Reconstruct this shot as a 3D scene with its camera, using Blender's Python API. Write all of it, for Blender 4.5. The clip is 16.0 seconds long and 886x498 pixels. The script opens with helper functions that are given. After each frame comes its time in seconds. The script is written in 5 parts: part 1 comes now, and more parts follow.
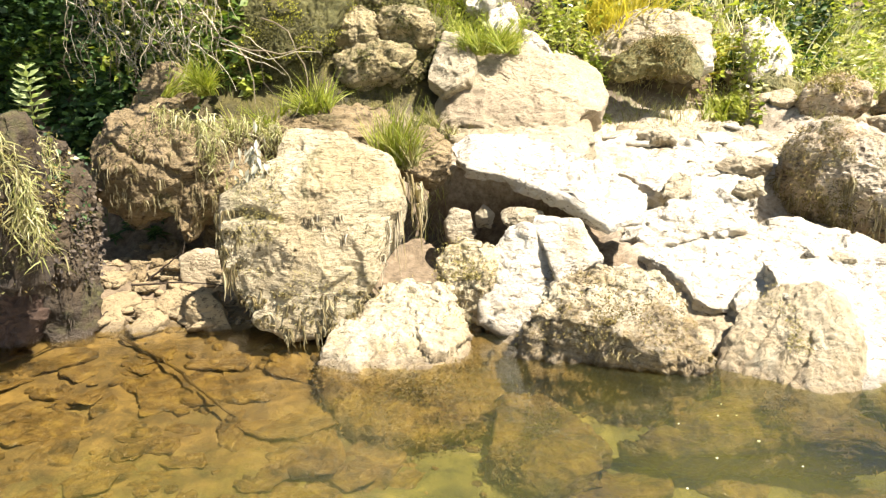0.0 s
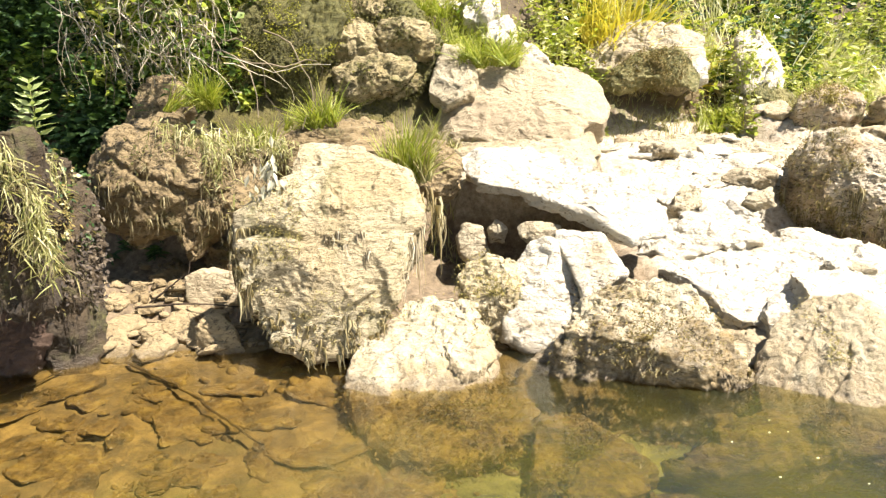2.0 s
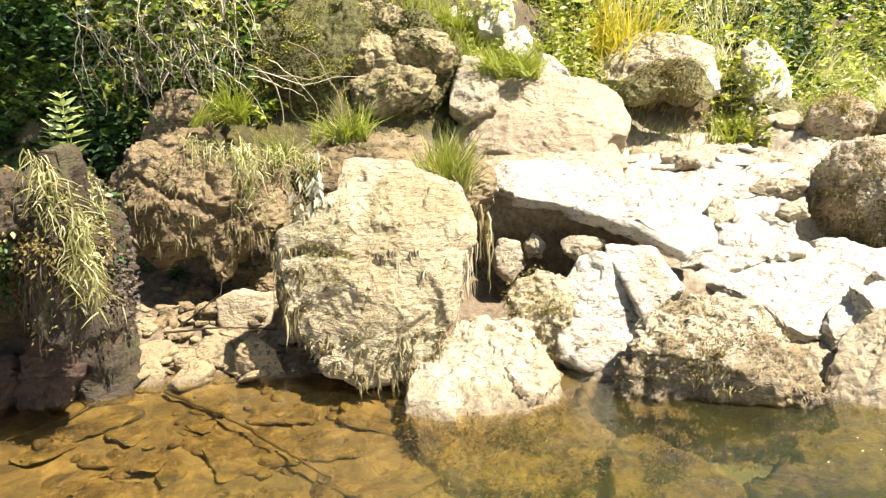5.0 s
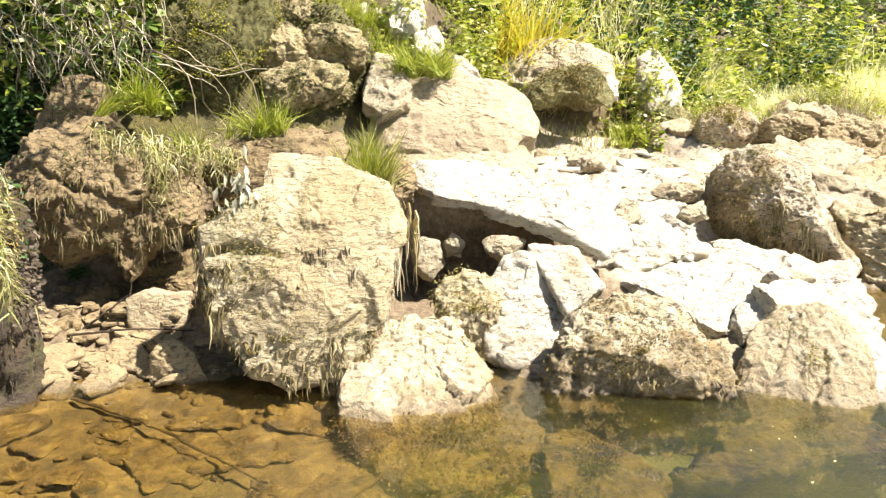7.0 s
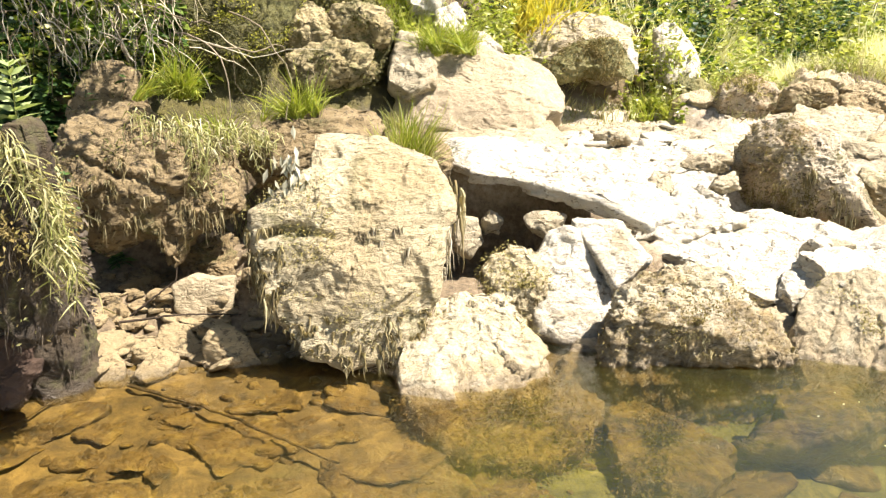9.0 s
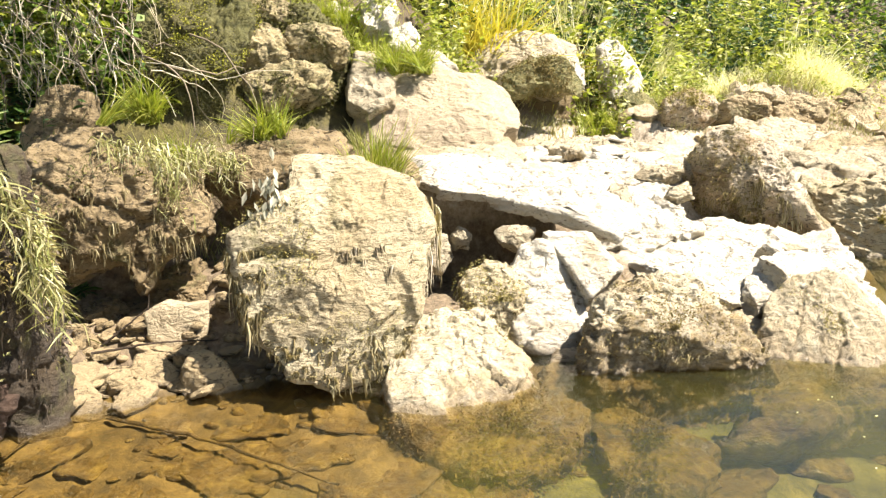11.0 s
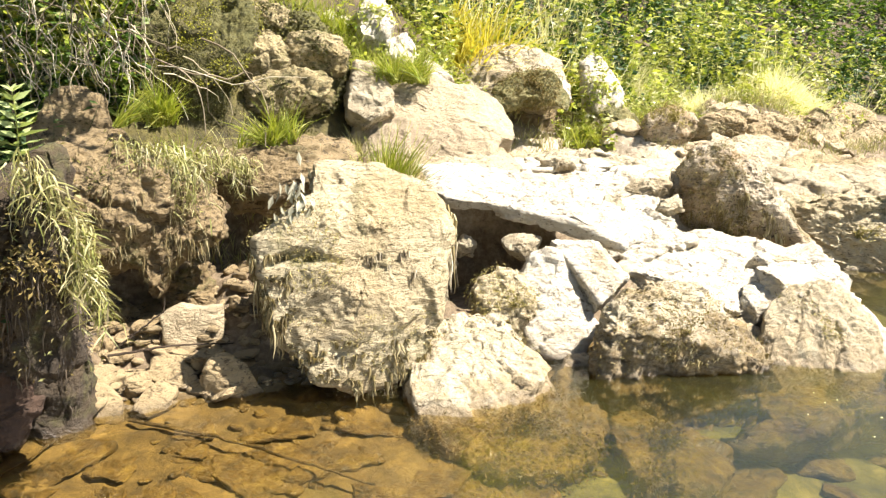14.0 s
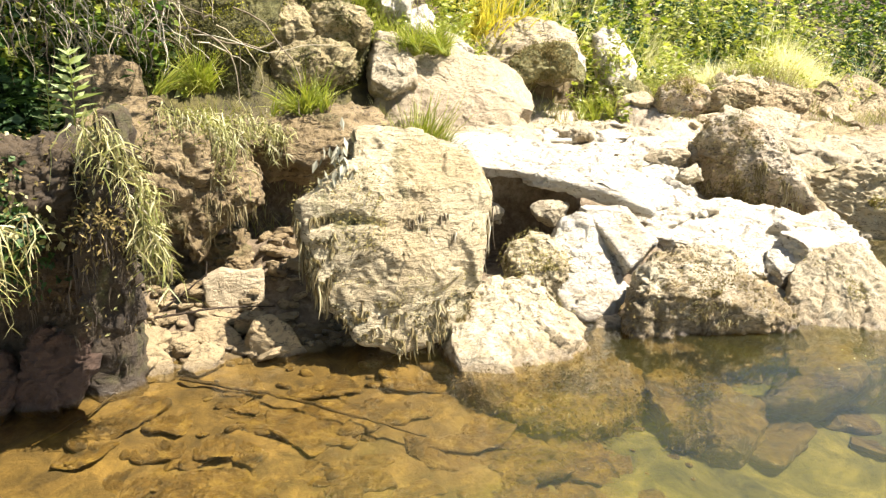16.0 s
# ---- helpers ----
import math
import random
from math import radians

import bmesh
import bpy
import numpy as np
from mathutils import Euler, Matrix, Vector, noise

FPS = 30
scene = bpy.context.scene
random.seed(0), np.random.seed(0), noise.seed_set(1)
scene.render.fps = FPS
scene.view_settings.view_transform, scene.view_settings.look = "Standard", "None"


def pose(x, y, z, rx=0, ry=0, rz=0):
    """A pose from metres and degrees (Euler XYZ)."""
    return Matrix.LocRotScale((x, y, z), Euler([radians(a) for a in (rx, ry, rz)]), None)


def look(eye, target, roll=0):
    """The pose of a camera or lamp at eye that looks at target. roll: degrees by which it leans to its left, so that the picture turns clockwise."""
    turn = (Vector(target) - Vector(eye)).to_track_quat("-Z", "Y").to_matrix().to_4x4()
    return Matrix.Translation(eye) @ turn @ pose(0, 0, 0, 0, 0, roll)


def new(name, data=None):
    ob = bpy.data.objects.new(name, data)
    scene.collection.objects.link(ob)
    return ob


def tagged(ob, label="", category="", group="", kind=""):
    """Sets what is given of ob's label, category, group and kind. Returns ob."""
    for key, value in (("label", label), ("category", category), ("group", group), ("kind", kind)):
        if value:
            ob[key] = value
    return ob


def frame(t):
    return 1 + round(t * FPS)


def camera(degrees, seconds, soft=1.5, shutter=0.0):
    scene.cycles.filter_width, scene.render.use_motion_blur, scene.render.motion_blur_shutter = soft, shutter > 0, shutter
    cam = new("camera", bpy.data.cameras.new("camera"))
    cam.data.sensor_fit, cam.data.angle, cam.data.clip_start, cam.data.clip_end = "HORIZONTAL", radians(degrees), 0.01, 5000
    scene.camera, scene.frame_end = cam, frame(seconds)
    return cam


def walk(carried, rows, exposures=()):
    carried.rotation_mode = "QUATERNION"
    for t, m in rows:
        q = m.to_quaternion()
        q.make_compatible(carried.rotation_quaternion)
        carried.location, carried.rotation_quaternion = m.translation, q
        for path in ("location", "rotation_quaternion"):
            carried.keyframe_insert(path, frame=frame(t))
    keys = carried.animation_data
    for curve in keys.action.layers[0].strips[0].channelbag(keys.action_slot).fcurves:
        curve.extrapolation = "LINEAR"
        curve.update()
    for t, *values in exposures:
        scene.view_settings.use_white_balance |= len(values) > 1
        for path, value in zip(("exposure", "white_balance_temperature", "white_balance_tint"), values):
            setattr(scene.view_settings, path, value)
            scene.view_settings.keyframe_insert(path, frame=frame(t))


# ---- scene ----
cam = camera(58.7, 16.0, soft=1.3)
METRES, EYE, TILT, LEAN, TURN = 2.7, 1.713, -12.87, 1.56, 0.0
ROWS = [
    (0.0, 0.0, 0.0, 0.0, 0.0, 0.0, -0.0),
    (0.5, -0.0351, 0.0142, -0.0004, -0.77, 0.1, 0.15),
    (1.0, -0.0735, 0.0273, 0.0038, -0.63, 0.38, 0.02),
    (1.5, -0.1077, 0.0404, 0.0059, -1.9, 0.82, 0.96),
    (2.0, -0.144, 0.0543, 0.0076, -2.72, 0.98, 0.82),
    (2.5, -0.1764, 0.0638, 0.0144, -4.84, 1.49, 1.13),
    (3.0, -0.2095, 0.0748, 0.0171, -2.71, 1.73, 1.71),
    (3.5, -0.241, 0.0896, 0.0175, -3.49, 2.17, 1.66),
    (4.0, -0.2757, 0.1072, 0.0181, -3.81, 1.74, 1.49),
    (6.5, -0.4321, 0.1545, 0.0337, -11.82, 1.99, 1.91),
    (7.0, -0.4565, 0.1624, 0.028, -14.15, 1.49, 1.68),
    (7.5, -0.4772, 0.1738, 0.0272, -14.24, 0.84, 1.82),
    (8.0, -0.512, 0.184, 0.0273, -14.84, 0.37, 2.81),
    (8.5, -0.5469, 0.1932, 0.0265, -14.38, 0.05, 3.03),
    (11.0, -0.6838, 0.216, 0.0321, -19.47, 0.96, 5.33),
    (11.5, -0.7084, 0.2202, 0.0363, -21.8, 2.25, 4.52),
    (12.0, -0.7403, 0.2262, 0.0333, -20.65, 1.41, 4.35),
    (12.5, -0.7679, 0.2289, 0.0337, -22.02, 1.81, 4.53),
    (13.0, -0.7909, 0.2285, 0.0339, -22.65, 1.57, 4.87),
    (13.5, -0.8139, 0.2341, 0.033, -23.26, 1.68, 4.97),
    (14.0, -0.8394, 0.2357, 0.0339, -22.95, 1.45, 4.66),
    (14.5, -0.8825, 0.2411, 0.0172, -22.01, 1.06, 4.07),
    (15.0, -0.9119, 0.2384, 0.0086, -22.94, 1.48, 4.44),
    (15.5, -0.9341, 0.2418, 0.0067, -22.5, 0.36, 4.11),
    (16.0, -0.9522, 0.2391, 0.0027, -23.41, -0.02, 4.87),
]
EXPOSURE = 1.86
walk(cam, [(t, pose(0, 0, EYE, TILT, LEAN, TURN) @ pose(METRES * x, METRES * y, METRES * z, 90 + pitch, roll, yaw)) for t, x, y, z, yaw, pitch, roll in ROWS],
     exposures=[(0.0, EXPOSURE), (16.0, EXPOSURE)])

# ---- light: sky and one high sun from the right, a little behind the camera ----
SUN_EL, SUN_AZ = 57.0, 124.0          # degrees above the horizon; clockwise from +y towards +x
world = bpy.data.worlds.new("sky")
scene.world = world
world.use_nodes = True
wn = world.node_tree.nodes
sky = wn.new("ShaderNodeTexSky")
sky.sky_type, sky.sun_disc = "NISHITA", False
sky.sun_elevation, sky.sun_rotation = radians(SUN_EL), radians(SUN_AZ)
wn["Background"].inputs["Strength"].default_value = 0.048
world.node_tree.links.new(sky.outputs["Color"], wn["Background"].inputs["Color"])
sun = new("sun", bpy.data.lights.new("sun", "SUN"))
sun.data.energy, sun.data.angle, sun.data.color = 4.9, radians(0.53), (1.0, 0.918, 0.868)
sun_dir = Vector((math.sin(radians(SUN_AZ)) * math.cos(radians(SUN_EL)), math.cos(radians(SUN_AZ)) * math.cos(radians(SUN_EL)), math.sin(radians(SUN_EL))))
sun.matrix_world = look(sun_dir * 30, (0, 0, 0))


# ---- materials ----
class Nodes:
    """A short way to write node materials."""

    def __init__(self, name):
        self.mat = bpy.data.materials.new(name)
        self.mat.use_nodes = True
        self.tree = self.mat.node_tree
        self.tree.nodes.clear()
        self.out = self.tree.nodes.new("ShaderNodeOutputMaterial")

    def add(self, kind, **sockets):
        n = self.tree.nodes.new(kind)
        for k, v in sockets.items():
            self.put(n, k.replace("_", " "), v)
        return n

    def put(self, n, key, v):
        sock = n.inputs[int(key[1:])] if key[0] == "i" and key[1:].isdigit() else n.inputs[key]
        if isinstance(v, bpy.types.NodeSocket):
            self.tree.links.new(v, sock)
        else:
            sock.default_value = (*v, 1.0) if isinstance(v, tuple) and len(v) == 3 and sock.type == "RGBA" else v

    def place(self, stretch=(1, 1, 1)):
        g = self.add("ShaderNodeNewGeometry")
        m = self.add("ShaderNodeMapping", Vector=g.outputs["Position"])
        m.inputs["Scale"].default_value = stretch
        return m.outputs["Vector"]

    def noise(self, scale, detail=5.0, rough=0.6, warp=0.0, stretch=(1, 1, 1)):
        n = self.add("ShaderNodeTexNoise", Vector=self.place(stretch), Scale=scale, Detail=detail, Roughness=rough, Distortion=warp)
        return n.outputs["Fac"]

    def ramp(self, fac, *stops):
        n = self.add("ShaderNodeValToRGB", Fac=fac)
        el = n.color_ramp.elements
        while len(el) < len(stops):
            el.new(0.5)
        for e, (p, c) in zip(el, stops):
            e.position, e.color = p, (*c, 1.0) if isinstance(c, tuple) else (c, c, c, 1.0)
        return n.outputs["Color"]

    def mix(self, fac, a, b, how="MIX"):
        n = self.add("ShaderNodeMix")
        n.data_type, n.blend_type = "RGBA", how
        self.put(n, "i0", fac), self.put(n, "i6", a), self.put(n, "i7", b)
        return n.outputs[2]

    def math(self, how, a, b=0.0, clamp=False):
        n = self.add("ShaderNodeMath")
        n.operation, n.use_clamp = how, clamp
        self.put(n, "i0", a), self.put(n, "i1", b)
        return n.outputs[0]

    def span(self, v, a, b, c=0.0, d=1.0):
        n = self.add("ShaderNodeMapRange", Value=v)
        n.clamp = True
        for k, x in zip((1, 2, 3, 4), (a, b, c, d)):
            n.inputs[k].default_value = x
        return n.outputs[0]

    def bump(self, height, strength, distance, normal=None):
        n = self.add("ShaderNodeBump", Height=height, Strength=strength, Distance=distance)
        if normal is not None:
            self.put(n, "Normal", normal)
        return n.outputs["Normal"]

    def surface(self, shader):
        self.tree.links.new(shader.outputs[0], self.out.inputs["Surface"])
        return self.mat


def rock_material(name, pale, tan, dark, stain=0.5, moss=0.0, bed=(1, 1, 2.2), pit=0.58, foot_band=0.0, foot_tone=(0.07, 0.047, 0.02)):
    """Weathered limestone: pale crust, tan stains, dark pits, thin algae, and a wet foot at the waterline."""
    k = Nodes(name)
    large = k.noise(1.7, 4, 0.55, 0.6)
    mid = k.noise(7.0, 6, 0.65, 0.4, bed)
    fine = k.noise(42.0, 5, 0.7)
    colour = k.mix(k.span(large, 0.62 - 0.25 * stain, 0.78 - 0.2 * stain), pale, tan)
    colour = k.mix(k.span(mid, 0.50, 0.72, 0.0, 0.75), colour, tan)
    colour = k.mix(k.span(k.noise(15.0, 6, 0.72, 0.8, bed), pit + 0.01, pit + 0.065, 0.0, 0.96), colour, dark)
    colour = k.mix(k.span(fine, 0.35, 0.75, 0.0, 0.45), colour, tuple(0.72 * c for c in pale))
    if moss:
        patch = k.math("MULTIPLY", k.span(k.noise(2.6, 5, 0.65, 0.5), 0.62 - 0.22 * moss, 0.72 - 0.16 * moss), k.span(k.noise(30.0, 4, 0.7), 0.3, 0.6))
        colour = k.mix(patch, colour, k.ramp(k.noise(22.0, 4), (0.3, (0.035, 0.04, 0.010)), (0.7, (0.13, 0.12, 0.03))))
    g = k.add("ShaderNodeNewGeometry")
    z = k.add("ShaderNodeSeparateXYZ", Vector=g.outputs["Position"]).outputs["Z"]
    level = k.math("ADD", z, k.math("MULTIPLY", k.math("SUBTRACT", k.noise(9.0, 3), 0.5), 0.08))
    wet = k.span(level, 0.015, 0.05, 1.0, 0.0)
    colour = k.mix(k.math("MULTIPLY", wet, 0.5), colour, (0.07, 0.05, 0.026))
    warp = k.add("ShaderNodeVectorMath", i0=k.place(bed), i1=k.add("ShaderNodeTexNoise", Vector=k.place(), Scale=3.0, Detail=4.0).outputs["Color"])
    cell = k.add("ShaderNodeTexVoronoi", Vector=warp.outputs[0], Scale=2.3)
    cell.feature = "DISTANCE_TO_EDGE"
    crack = k.math("MULTIPLY", k.span(cell.outputs["Distance"], 0.004, 0.022, 1.0, 0.0), k.span(k.noise(2.2, 3), 0.53, 0.63))
    if foot_band:
        # brown stain that the river leaves up to its usual level, ragged and broken; in STAINED also painted shade
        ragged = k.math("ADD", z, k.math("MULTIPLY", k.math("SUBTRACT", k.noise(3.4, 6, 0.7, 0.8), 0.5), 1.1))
        colour = k.mix(k.math("MULTIPLY", k.span(ragged, foot_band, foot_band + 0.12, 1.0, 0.0), k.span(fine, 0.3, 0.6, 1.0, 0.55)), colour, k.mix(k.span(mid, 0.4, 0.65), foot_tone, tan))
    colour = k.mix(k.math("MULTIPLY", crack, 0.4), colour, dark)
    # algae cover everything that stays under water
    slime = k.ramp(k.noise(8.0, 6, 0.7, 0.6), (0.34, (0.03, 0.021, 0.008)), (0.5, (0.125, 0.078, 0.02)), (0.66, (0.225, 0.155, 0.038)))
    colour = k.mix(k.span(level, -0.03, 0.005, 0.9, 0.0), colour, slime)
    ridge = k.noise(5.0, 7, 0.72, 0.5, (1.2, 1.2, 2.6))
    height = k.math("ADD", k.math("ADD", k.math("MULTIPLY", mid, 0.8), k.math("MULTIPLY", ridge, 0.8)), k.math("SUBTRACT", k.math("MULTIPLY", fine, 0.45), k.math("MULTIPLY", crack, 0.1)))
    rough = k.math("SUBTRACT", 0.88, k.math("MULTIPLY", wet, 0.55))
    sh = k.add("ShaderNodeBsdfPrincipled", Base_Color=colour, Roughness=rough, Normal=k.bump(height, 0.9, 0.045))
    return k.surface(sh)


def leaf_material(name, *tones, glow=0.45, rough=0.5, own=1.0):
    """Leaf or blade: diffuse and translucent halves, tone by island."""
    k = Nodes(name)
    g = k.add("ShaderNodeNewGeometry")
    n = len(tones)
    # neighbours share a tone, single leaves stray from it
    patch = k.span(k.noise(3.2, 4, 0.6), 0.32, 0.68)
    stray = k.math("ADD", k.math("MULTIPLY", patch, 1.0 - own), k.math("MULTIPLY", g.outputs["Random Per Island"], own))
    colour = k.ramp(stray, *[((i + 0.5) / n, c) for i, c in enumerate(tones)])
    colour = k.mix(k.span(k.noise(3.0, 3), 0.35, 0.7, 0.0, 0.5), colour, k.mix(0.5, colour, tones[0]))
    face = k.add("ShaderNodeBsdfPrincipled", Base_Color=colour, Roughness=rough)
    thin = k.add("ShaderNodeBsdfTranslucent", Color=k.mix(1.0, colour, (1.0, 1.0, 0.55), "MULTIPLY"))
    m = k.add("ShaderNodeMixShader", i0=glow, i1=face.outputs[0], i2=thin.outputs[0])
    return k.surface(m)


LIME = rock_material("pale_limestone", (0.377, 0.322, 0.207), (0.273, 0.210, 0.112), (0.097, 0.071, 0.035), 0.45, pit=0.55)
WHITE = rock_material("bleached_limestone", (0.493, 0.453, 0.352), (0.350, 0.280, 0.165), (0.110, 0.080, 0.042), 0.38, pit=0.558)
CRUST = rock_material("crusted_limestone", (0.429, 0.365, 0.221), (0.335, 0.259, 0.132), (0.100, 0.071, 0.026), 0.6, 0.25, bed=(1, 1, 3.4), pit=0.545)
TUFA = rock_material("mossy_tufa", (0.360, 0.285, 0.155), (0.240, 0.172, 0.078), (0.060, 0.042, 0.017), 0.7, 0.45, pit=0.535)
BEIGE = rock_material("smooth_beige_limestone", (0.385, 0.316, 0.193), (0.264, 0.205, 0.124), (0.106, 0.080, 0.045), 0.5)
TAN = rock_material("tan_limestone", (0.410, 0.335, 0.202), (0.300, 0.224, 0.122), (0.097, 0.071, 0.033), 0.5)
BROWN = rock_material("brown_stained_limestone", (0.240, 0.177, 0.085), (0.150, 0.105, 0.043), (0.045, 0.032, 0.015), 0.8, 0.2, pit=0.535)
MOSSY = rock_material("mossy_limestone", (0.264, 0.232, 0.100), (0.194, 0.165, 0.050), (0.062, 0.048, 0.017), 0.7, 1.1)
BEDSTONE = rock_material("amber_bed_stone", (0.270, 0.177, 0.055), (0.190, 0.116, 0.032), (0.060, 0.036, 0.012), 0.7, 0.7)
ALGAE = rock_material("algae_covered_stone", (0.265, 0.200, 0.058), (0.175, 0.120, 0.034), (0.055, 0.038, 0.015), 0.6, 0.5)
# its dark foot is algae stain plus the undercut's shade put into the colour
STAINED = rock_material("algae_stained_limestone", (0.440, 0.380, 0.250), (0.250, 0.172, 0.062), (0.035, 0.024, 0.009), 0.5, 0.3, pit=0.535, foot_band=0.2, foot_tone=(0.06, 0.04, 0.015))
STREAKED = rock_material("tan_streaked_limestone", (0.429, 0.370, 0.240), (0.290, 0.224, 0.117), (0.090, 0.067, 0.030), 0.5, 0.2, bed=(2.2, 2.2, 0.7), foot_band=0.12, foot_tone=(0.21, 0.155, 0.08))
WEDGE = rock_material("river_worn_limestone", (0.440, 0.380, 0.249), (0.310, 0.238, 0.122), (0.090, 0.063, 0.026), 0.45, 0.15, pit=0.56, foot_band=0.03, foot_tone=(0.12, 0.082, 0.036))
STACK = rock_material("olive_stained_limestone", (0.330, 0.268, 0.135), (0.195, 0.150, 0.055), (0.040, 0.031, 0.011), 0.7, 0.55, pit=0.53)
DOME = rock_material("brown_mossy_limestone", (0.43, 0.365, 0.25), (0.24, 0.150, 0.055), (0.038, 0.024, 0.009), 0.78, 0.45, pit=0.525)
SHORE = rock_material("tan_shore_stone", (0.300, 0.229, 0.117), (0.200, 0.144, 0.068), (0.060, 0.042, 0.019), 0.6, pit=0.55)
MOSSBANK = rock_material("moss_grown_bank", (0.105, 0.094, 0.021), (0.074, 0.061, 0.017), (0.020, 0.016, 0.007), 0.7, 1.0)
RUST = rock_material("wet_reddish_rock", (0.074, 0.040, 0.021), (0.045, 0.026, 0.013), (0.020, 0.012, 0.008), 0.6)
BARK = rock_material("dead_bark", (0.053, 0.033, 0.015), (0.035, 0.023, 0.010), (0.013, 0.009, 0.005), 0.5)
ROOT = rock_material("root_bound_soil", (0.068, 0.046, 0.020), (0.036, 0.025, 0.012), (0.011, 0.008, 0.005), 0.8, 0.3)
GRASS = leaf_material("fresh_grass", (0.20, 0.24, 0.02), (0.32, 0.36, 0.04), (0.48, 0.46, 0.12), (0.24, 0.30, 0.03))
STRAW = leaf_material("dry_grass", (0.36, 0.32, 0.14), (0.28, 0.28, 0.07), (0.50, 0.46, 0.26), (0.22, 0.25, 0.05), (0.14, 0.11, 0.05), glow=0.3)
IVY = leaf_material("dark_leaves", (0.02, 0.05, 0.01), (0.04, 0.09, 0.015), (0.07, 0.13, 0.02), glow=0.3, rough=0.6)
HERB = leaf_material("bright_leaves", (0.10, 0.16, 0.015), (0.20, 0.26, 0.03), (0.33, 0.38, 0.045), (0.43, 0.46, 0.09), (0.53, 0.53, 0.18), (0.66, 0.64, 0.38), (0.80, 0.78, 0.66), glow=0.5, rough=0.3, own=0.5)
PALELEAF = leaf_material("pale_green_leaves", (0.26, 0.33, 0.10), (0.36, 0.41, 0.17), (0.18, 0.26, 0.07), glow=0.35)
SILVER = leaf_material("silver_leaves", (0.74, 0.69, 0.56), (0.56, 0.52, 0.40), (0.20, 0.20, 0.12), (0.70, 0.68, 0.60), glow=0.1)
BUSH = leaf_material("bush_leaves", (0.03, 0.07, 0.01), (0.08, 0.14, 0.02), (0.14, 0.21, 0.03), (0.30, 0.36, 0.06), glow=0.45, own=0.5)
BLEACH = leaf_material("bleached_grass", (0.80, 0.76, 0.52), (0.86, 0.82, 0.66), (0.64, 0.62, 0.32), glow=0.4)
GOLD = leaf_material("golden_bracken", (0.52, 0.44, 0.05), (0.62, 0.53, 0.10), (0.40, 0.38, 0.05), glow=0.45)
MOSSLEAF = leaf_material("olive_moss", (0.06, 0.057, 0.009), (0.12, 0.11, 0.015), (0.035, 0.032, 0.008), glow=0.15, rough=0.9)
FRINGE = leaf_material("wet_moss_strands", (0.22, 0.17, 0.07), (0.35, 0.285, 0.125), (0.10, 0.074, 0.028), (0.46, 0.40, 0.22), glow=0.15, rough=0.8)
SLIME = leaf_material("amber_algae", (0.13, 0.08, 0.02), (0.18, 0.12, 0.03), (0.075, 0.046, 0.014), (0.13, 0.105, 0.026), glow=0.2, rough=0.9)
GREENMOSS = leaf_material("bright_moss", (0.20, 0.20, 0.015), (0.30, 0.29, 0.02), (0.11, 0.11, 0.01), glow=0.2, rough=0.9)
DRYMOSS = leaf_material("dry_moss", (0.30, 0.25, 0.07), (0.20, 0.17, 0.04), (0.40, 0.34, 0.13), (0.12, 0.10, 0.03), glow=0.2, rough=0.9)
HAYMOSS = leaf_material("hay_coloured_moss", (0.17, 0.125, 0.035), (0.09, 0.066, 0.018), (0.27, 0.205, 0.07), (0.13, 0.11, 0.02), glow=0.15, rough=0.9)
ROOTLET = leaf_material("dark_rootlets", (0.06, 0.045, 0.03), (0.13, 0.10, 0.06), (0.03, 0.022, 0.014), glow=0.05, rough=0.85)
STEM = leaf_material("dry_stems", (0.40, 0.34, 0.21), (0.56, 0.50, 0.36), (0.14, 0.10, 0.055), (0.08, 0.06, 0.03), glow=0.05, rough=0.8)


# ---- shaping ----
def lattice(p, seed=0):
    """Smooth value noise in -1..1 at the rows of p."""
    i = np.floor(p).astype(np.int64)
    f = p - i
    f = f * f * f * (f * (f * 6 - 15) + 10)
    out = np.zeros(len(p))
    for a in (0, 1):
        for b in (0, 1):
            for c in (0, 1):
                h = ((i[:, 0] + a) * 374761393 + (i[:, 1] + b) * 668265263 + (i[:, 2] + c) * 2147483647 + seed * 1274126177) & 0x7FFFFFFF
                h = ((h ^ (h >> 13)) * 1274126177) & 0x7FFFFFFF
                h = ((h ^ (h >> 16)) * 2246822519) & 0x7FFFFFFF
                w = (f[:, 0] if a else 1 - f[:, 0]) * (f[:, 1] if b else 1 - f[:, 1]) * (f[:, 2] if c else 1 - f[:, 2])
                out += w * ((h & 0xFFFF) / 32767.5 - 1)
    return out


def fractal(p, octaves=4, seed=0, gain=0.5):
    out, amp = np.zeros(len(p)), 1.0
    for o in range(octaves):
        out += amp * lattice(p * 2.03 ** o + 17.3 * o, seed + o)
        amp *= gain
    return out


def mesh_object(name, verts, faces, material, parent=None, smooth=True, origin=None):
    me = bpy.data.meshes.new(name)
    o = np.zeros(3) if origin is None else np.asarray(origin, float)
    me.from_pydata((np.asarray(verts) - o).tolist(), [], faces if isinstance(faces, list) else faces.tolist())
    me.materials.append(material)
    if smooth:
        me.shade_smooth()
    ob = new(name, me)
    ob.location = o
    if parent is not None:
        ob.parent = parent
        ob.location = Vector(o) - parent.location
    return ob


def turn(yaw, lean):
    return np.array(Matrix.Rotation(radians(yaw), 3, "Z") @ Matrix.Rotation(radians(-lean), 3, "X"))


RIMS = {}


